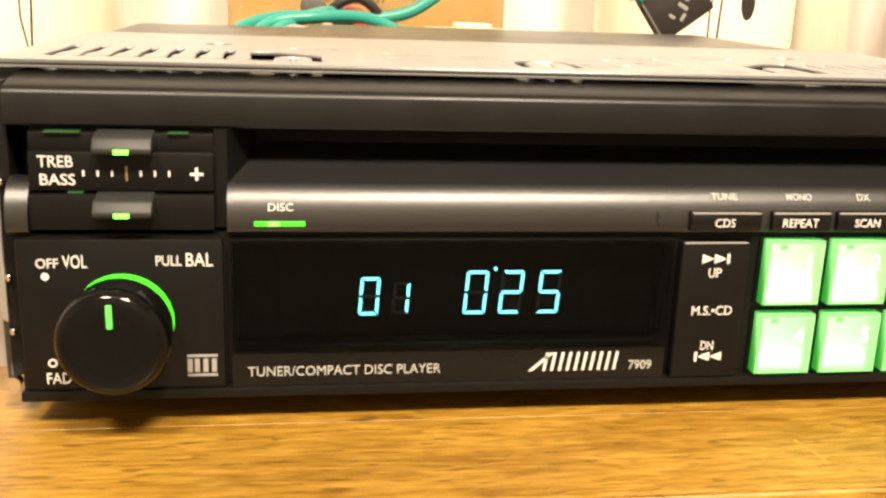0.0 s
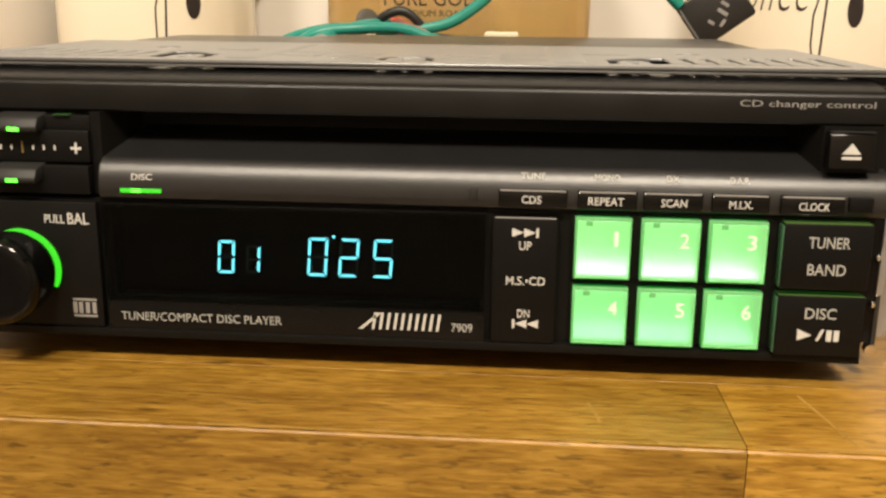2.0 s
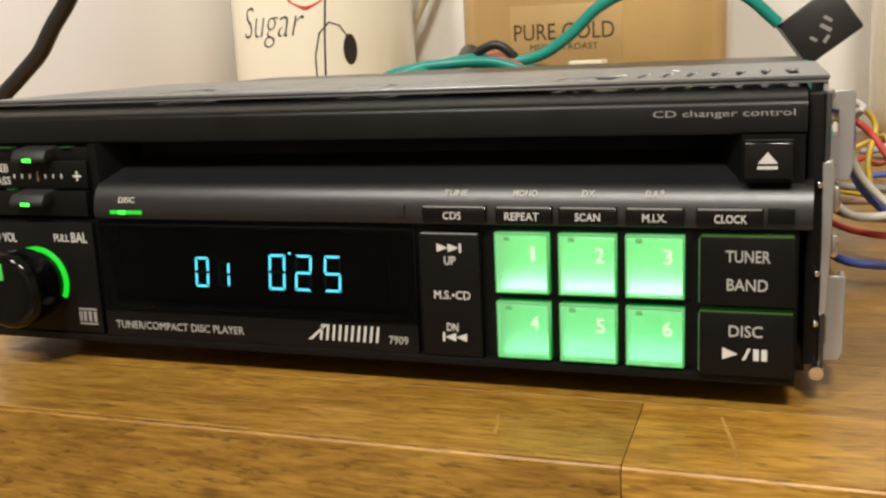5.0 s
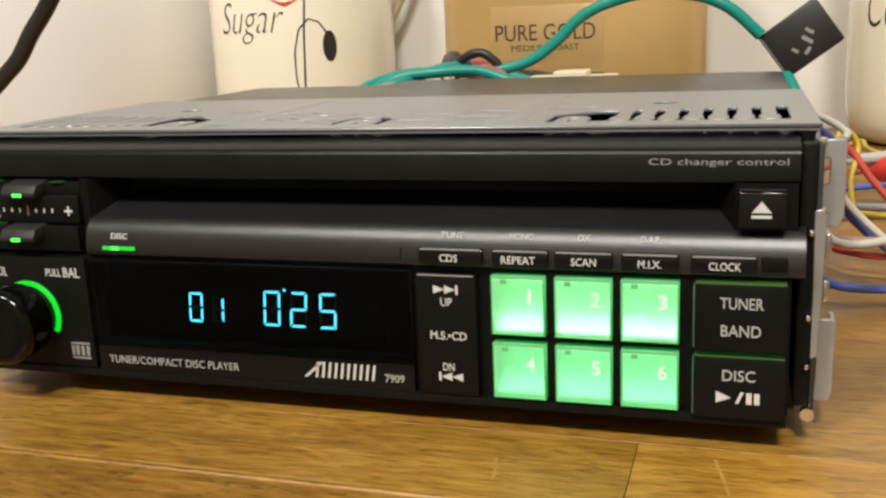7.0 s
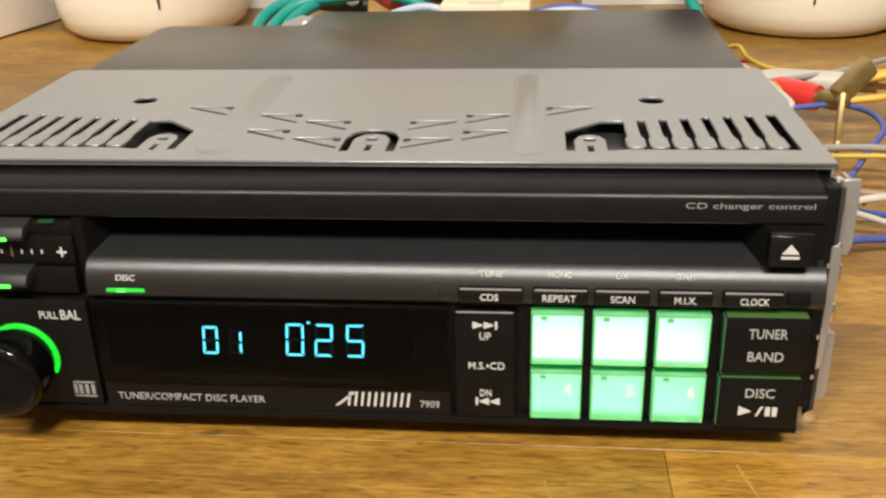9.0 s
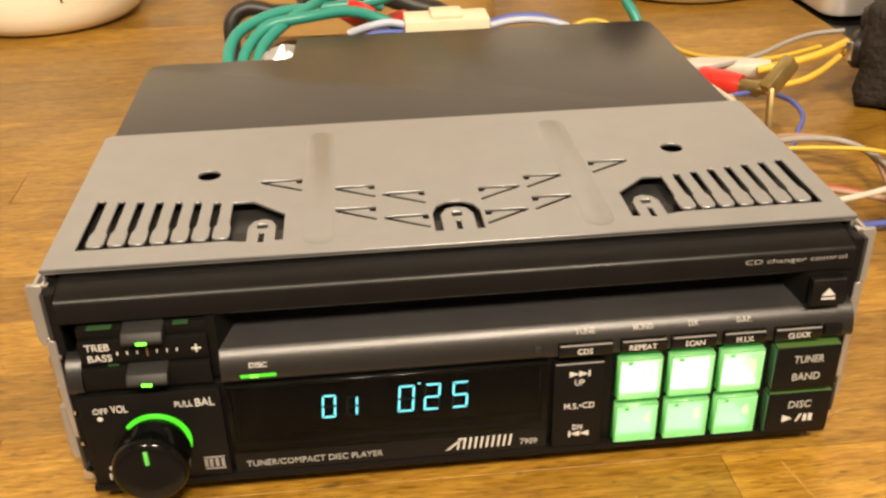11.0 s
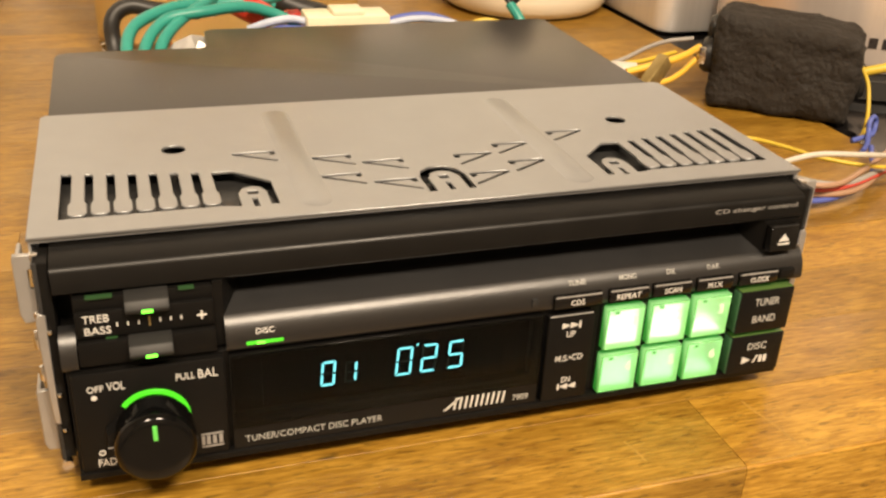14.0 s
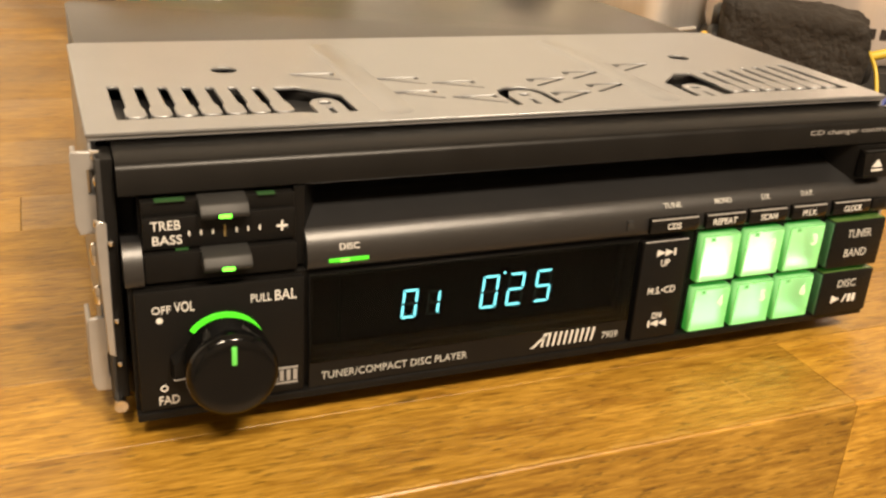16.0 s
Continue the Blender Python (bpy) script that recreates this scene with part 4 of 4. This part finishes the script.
connector = thing("wiring_connector", 57, 339, 0, "cream nylon wiring connector behind the radio", "connector")
part("housing", box(41, 73, 331, 345, 40, 53.6, 0.8), NYLON, connector)
part("latch", box(51, 63, 331.5, 343, 53, 55.4, 0.5), NYLON, connector)
part("wire_boot", box(44, 70, 334, 342, 2, 43, 3), WIRE["grey"], connector)
sleeve = thing("clear_sleeve", -2, 312, 0, "crumpled clear plastic sleeve behind the radio", "plastic sleeve")
part("film", hull([(-12, 302, 40), (-13, 304, 48), (-9, 305, 53), (-3, 307, 55), (2, 308, 54), (3, 306, 50), (1, 297, 40), (-7, 314, 48), (2, 314, 51), (-11, 298, 44)]), SLEEVE, sleeve, smooth=0)
# white piece standing for the bright highlight on the clear film
part("film_glint", hull([(-5, 296, 44), (-2, 295.5, 44), (1.0, 300, 53.5), (-1.0, 301, 54.5), (-4, 298.5, 49)]), ENAMEL, sleeve, smooth=0)


def plug(name, a, b, r, material, tip, label):
    a, b = Vector(a), Vector(b)
    L = (b - a).length
    turn = Matrix.Translation(a) @ (b - a).to_track_quat("Z", "Y").to_matrix().to_4x4()
    ob = thing(name, *a, label, "plug")
    bm = lathe([(0, 0), (r * 0.6, 0), (r * 0.75, L * 0.15), (r, L * 0.3), (r, L * 0.85), (r * 0.9, L), (0, L)], 0, 0, 0, 18)
    bm.transform(turn)
    part("shell", bm, material, ob)
    bm = lathe([(0, L), (r * 0.62, L), (r * 0.62, L + r * 1.5), (r * 0.3, L + r * 1.5), (r * 0.25, L + r * 2.3), (0, L + r * 2.4)], 0, 0, 0, 16)
    bm.transform(turn)
    part("tip", bm, tip, ob)


plug("red_plug", (10, 364, 57), (29, 346, 50), 5.0, RED_P, NYLON, "red phono plug behind the radio")
plug("black_plug", (2, 374, 60), (6, 352, 55), 4.4, BLACK_RUBBER, NYLON, "black phono plug behind the radio")
plug("red_plug", (44, 366, 46), (33, 360, 42), 4.2, RED_P, NYLON, "red phono plug behind the radio")
plug("red_plug", (161, 357, 17), (178, 341, 17), 5.2, RED_P, BRASS, "red phono plug lying beside the radio")
plug("white_plug", (156, 366, 18), (196, 356, 18), 4.6, WIRE["white"], BRASS, "white phono plug lying beside the radio")
clip = thing("brass_clip", 186, 318, 0, "aged brass crocodile clip among the wires", "clip")
bm = box(-2.6, 2.6, -3.6, 3.6, -8, 8, 1.2)
bm.transform(Matrix.Translation((181, 314, 30.5)) @ Vector((10, 5, 9)).to_track_quat("Z", "Y").to_matrix().to_4x4())
part("jaw", bm, BRASS, clip, "stamped brass jaw")
bm = box(-1.0, 1.0, -2.4, 2.4, -6, 15, 0.5)
bm.transform(Matrix.Translation((176, 306, 13)) @ Vector((1, 4, 12)).to_track_quat("Z", "Y").to_matrix().to_4x4())
part("jaw", bm, BRASS, clip)
part("spring", lathe([(0, -2), (1.6, -1.8), (2.0, 0), (1.6, 1.8), (0, 2)], 177, 310.5, 26, 14, "Y"), BRIGHT, clip)
bm = box(-1.0, 1.0, -2.4, 2.4, 0, 12.5, 0.5)
bm.transform(Matrix.Translation((175, 302, 0.3)) @ Vector((0.6, 2, 8)).to_track_quat("Z", "Y").to_matrix().to_4x4())
part("leg", bm, BRASS, clip)

G = "loose wires beside the radio"
wires = [("blue", [(150, 330, 14), (181, 336, 16), (193, 329, 15), (194, 316, 13), (186, 303, 10), (172, 280, 6), (160, 268, 4)], 1.2),
         ("yellow", [(140, 300, 14), (160, 289, 13), (186, 281, 15), (203, 276, 15), (212, 265, 15), (221, 254, 14), (240, 246, 12), (270, 250, 8)], 1.0),
         ("white", [(140, 222, 20), (160, 226, 22), (178, 231, 22), (194, 237, 22), (208, 239.5, 22), (225, 238, 21), (255, 250, 14), (290, 270, 6)], 1.25),
         ("brown", [(142, 292, 12), (180, 302, 11), (196, 300, 10), (204, 292, 10), (207, 281, 9), (204, 265, 7), (203, 250, 6), (210, 240, 6), (230, 241, 6), (262, 262, 5)], 1.4),
         ("grey", [(144, 280, 18), (180, 290, 15), (198, 290, 13), (206, 278, 11), (206, 262, 10), (208, 248, 9), (222, 240, 9), (250, 252, 8)], 1.4),
         ("red", [(150, 260, 8), (178, 262, 9), (194, 254, 8), (201, 244, 8), (214, 239, 8), (230, 242, 8), (262, 258, 6)], 1.2),
         ("blue", [(140, 236, 6), (170, 240, 5), (195, 243, 4), (206, 239, 4), (220, 240, 4), (245, 252, 4), (268, 280, 5)], 1.4),
         ("brown", [(142, 250, 15), (170, 252, 14), (192, 245, 12), (212, 236, 11), (236, 246, 12), (268, 268, 10)], 1.3),
         ("grey", [(150, 350, 20), (176, 356, 21), (194, 364, 22), (212, 376, 23), (226, 382, 24), (238, 378, 26)], 1.3),
         ("orange", [(188, 350, 20), (206, 349, 24), (218, 352, 26), (230, 360, 27)], 2.0),
         ("orange", [(186, 340, 16), (202, 340, 18), (214, 346, 20), (226, 356, 22)], 1.6),
         ("yellow", [(144, 428, 8), (158, 432, 14), (164, 422, 18), (164, 400, 18), (170, 381, 18), (184, 366, 20), (200, 364, 20), (224, 370, 22)], 1.3),
         ("red", [(150, 430, 5), (166, 420, 12), (170, 400, 14), (160, 380, 12), (154, 366, 14)], 1.3),
         ("white", [(142, 240, 44), (140, 244, 40), (141, 248, 30), (146, 250, 22), (158, 250, 12), (176, 252, 5)], 1.2),
         ("blue", [(140, 258, 40), (141, 256, 34), (141, 252, 27), (147, 254, 18), (160, 258, 8), (180, 262, 3)], 1.3),
         ("red", [(142, 272, 38), (147, 270, 34), (152, 268, 27), (162, 266, 16), (174, 264, 6)], 1.2),
         ("yellow", [(140, 264, 38), (144, 270, 41), (148, 272, 36), (146, 266, 26), (150, 264, 14), (166, 264, 5)], 1.0),
         ("pale_blue", [(20, 338, 48), (28, 336, 51), (36, 336, 52), (43, 337, 50)], 1.8),
         ("pale_blue", [(72, 338, 48), (84, 338, 50), (96, 338, 49), (106, 336, 46), (114, 332, 40)], 1.6),
         ("blue", [(72, 341, 48), (82, 342, 50), (92, 342, 50), (102, 340, 47), (110, 336, 42)], 1.8),
         ("blue", [(24, 334, 47), (32, 334, 49), (43, 335, 48)], 1.5),
         ("yellow", [(100, 332, 46), (110, 332, 50), (118, 330, 49), (126, 322, 44), (132, 314, 30)], 1.3),
         ("yellow", [(285, 324, 22), (300, 316, 27), (320, 312, 33), (350, 300, 30)], 2.6),
         ("blue", [(268, 284, 1.5), (275, 290, 2), (279, 295, 5), (280, 297, 9), (282.5, 298, 11), (285, 299, 9), (284.5, 298, 6), (282, 296, 4), (279, 296, 3), (272, 296, 1.5)], 1.4),
         ("yellow", [(288, 318, 27), (290, 314, 20), (288, 308, 10), (283, 302, 4), (276, 296, 1.5)], 1.1)]
for n, pts, r in wires:
    x, y, z = pts[0]
    if 135 < x < 153 and y < 300:
        pts = [(112, 326, 24), (128, 321, 0.5 * z + 13), (135.5, 0.4 * y + 186, z)] + pts
    cable(n + "_wire", pts, r * 0.82, WIRE[n], f"thin {n.replace('_', ' ')} insulated wire of the loose harness", "wire", G)

# ---- the worktop and its staves ----
worktop = thing("worktop", 0, 370, -40, "oiled oak butcher-block worktop with worn front edge", "worktop", kind="structure")
part("worktop_core", box(-1480, 276.5, 121, 624, -40, -6), OAK, worktop)
part("cabinet_front", box(-1480, 276.5, 140, 624, -898, -40.5), PLASTER, worktop, "plain cabinet front below")


def stave(x0, x1, y0, y1, z0, chamfer, wood):
    w = 0.09
    bm = box(x0 + w, x1 - w, y0 + w, y1 - w, z0, 0)
    top = [e for e in bm.edges if all(v.co.z > -0.001 for v in e.verts)]
    if z0 < -10:
        bmesh.ops.bevel(bm, geom=[e for e in top if all(v.co.y < y0 + 0.2 for v in e.verts)], offset=0.7, segments=3, affect="EDGES")
        top = [e for e in bm.edges if all(v.co.z > -0.001 and v.co.y > y0 + 1 for v in e.verts)]
    bmesh.ops.bevel(bm, geom=top, offset=chamfer, segments=1, affect="EDGES")
    part("stave", bm, wood, worktop, smooth=0)


rng = random.Random(7)
y = 117.9
row = 0
while y < 623:
    y1 = min(y + 27.2, 624)
    z0 = -39.8 if row == 0 else -6
    x = -1480 + rng.uniform(120, 420)
    joints = []
    while x < 250:
        joints.append(x)
        x += rng.uniform(260, 480)
    if row == 0:
        joints = [j for j in joints if abs(j - 101.6) > 180] + [101.6]
    cuts = sorted(joints)
    for a, b in zip([-1480] + cuts, cuts + [277]):
        stave(a, b, y, y1, z0, 0.05, OAK_PALE if row == 0 and a > 101 else OAK)
    y = y1
    row += 1

# pale scores across the front staves
PALE = mat("scored_wood", (0.34, 0.192, 0.038), 0.5, var=0.35, scale=900)
for x0, y0, x1, y1, w in ((115, 141, 119, 120.5, 0.6), (141, 129, 142, 121, 0.7), (78, 134, 79.5, 126, 0.6)):
    part("score_mark", slab([ribbon([(x0, y0), ((x0 + x1) / 2 + 0.2, (y0 + y1) / 2), (x1, y1)], w)], 0.0, 0.02), PALE, worktop, "pale score in the oak", smooth=0)
# pale wear along the front edge
for x0, x1, y0, w in ((-52, -31, 119.0, 0.5), (-18, 6, 119.1, 0.7), (14, 38, 119.0, 0.8), (41, 60, 119.2, 0.9), (66, 84, 119.0, 0.6), (88, 100.5, 119.2, 1.0), (103, 126, 119.1, 0.7), (150, 178, 119.0, 0.6)):
    line = [(x0 + (x1 - x0) * k / 9, y0 + 0.25 * math.sin(2.3 * k + x0)) for k in range(10)]
    part("wear_mark", slab([ribbon(line, w)], 0.0, 0.02), PALE, worktop, "pale wear on the oak edge", smooth=0)
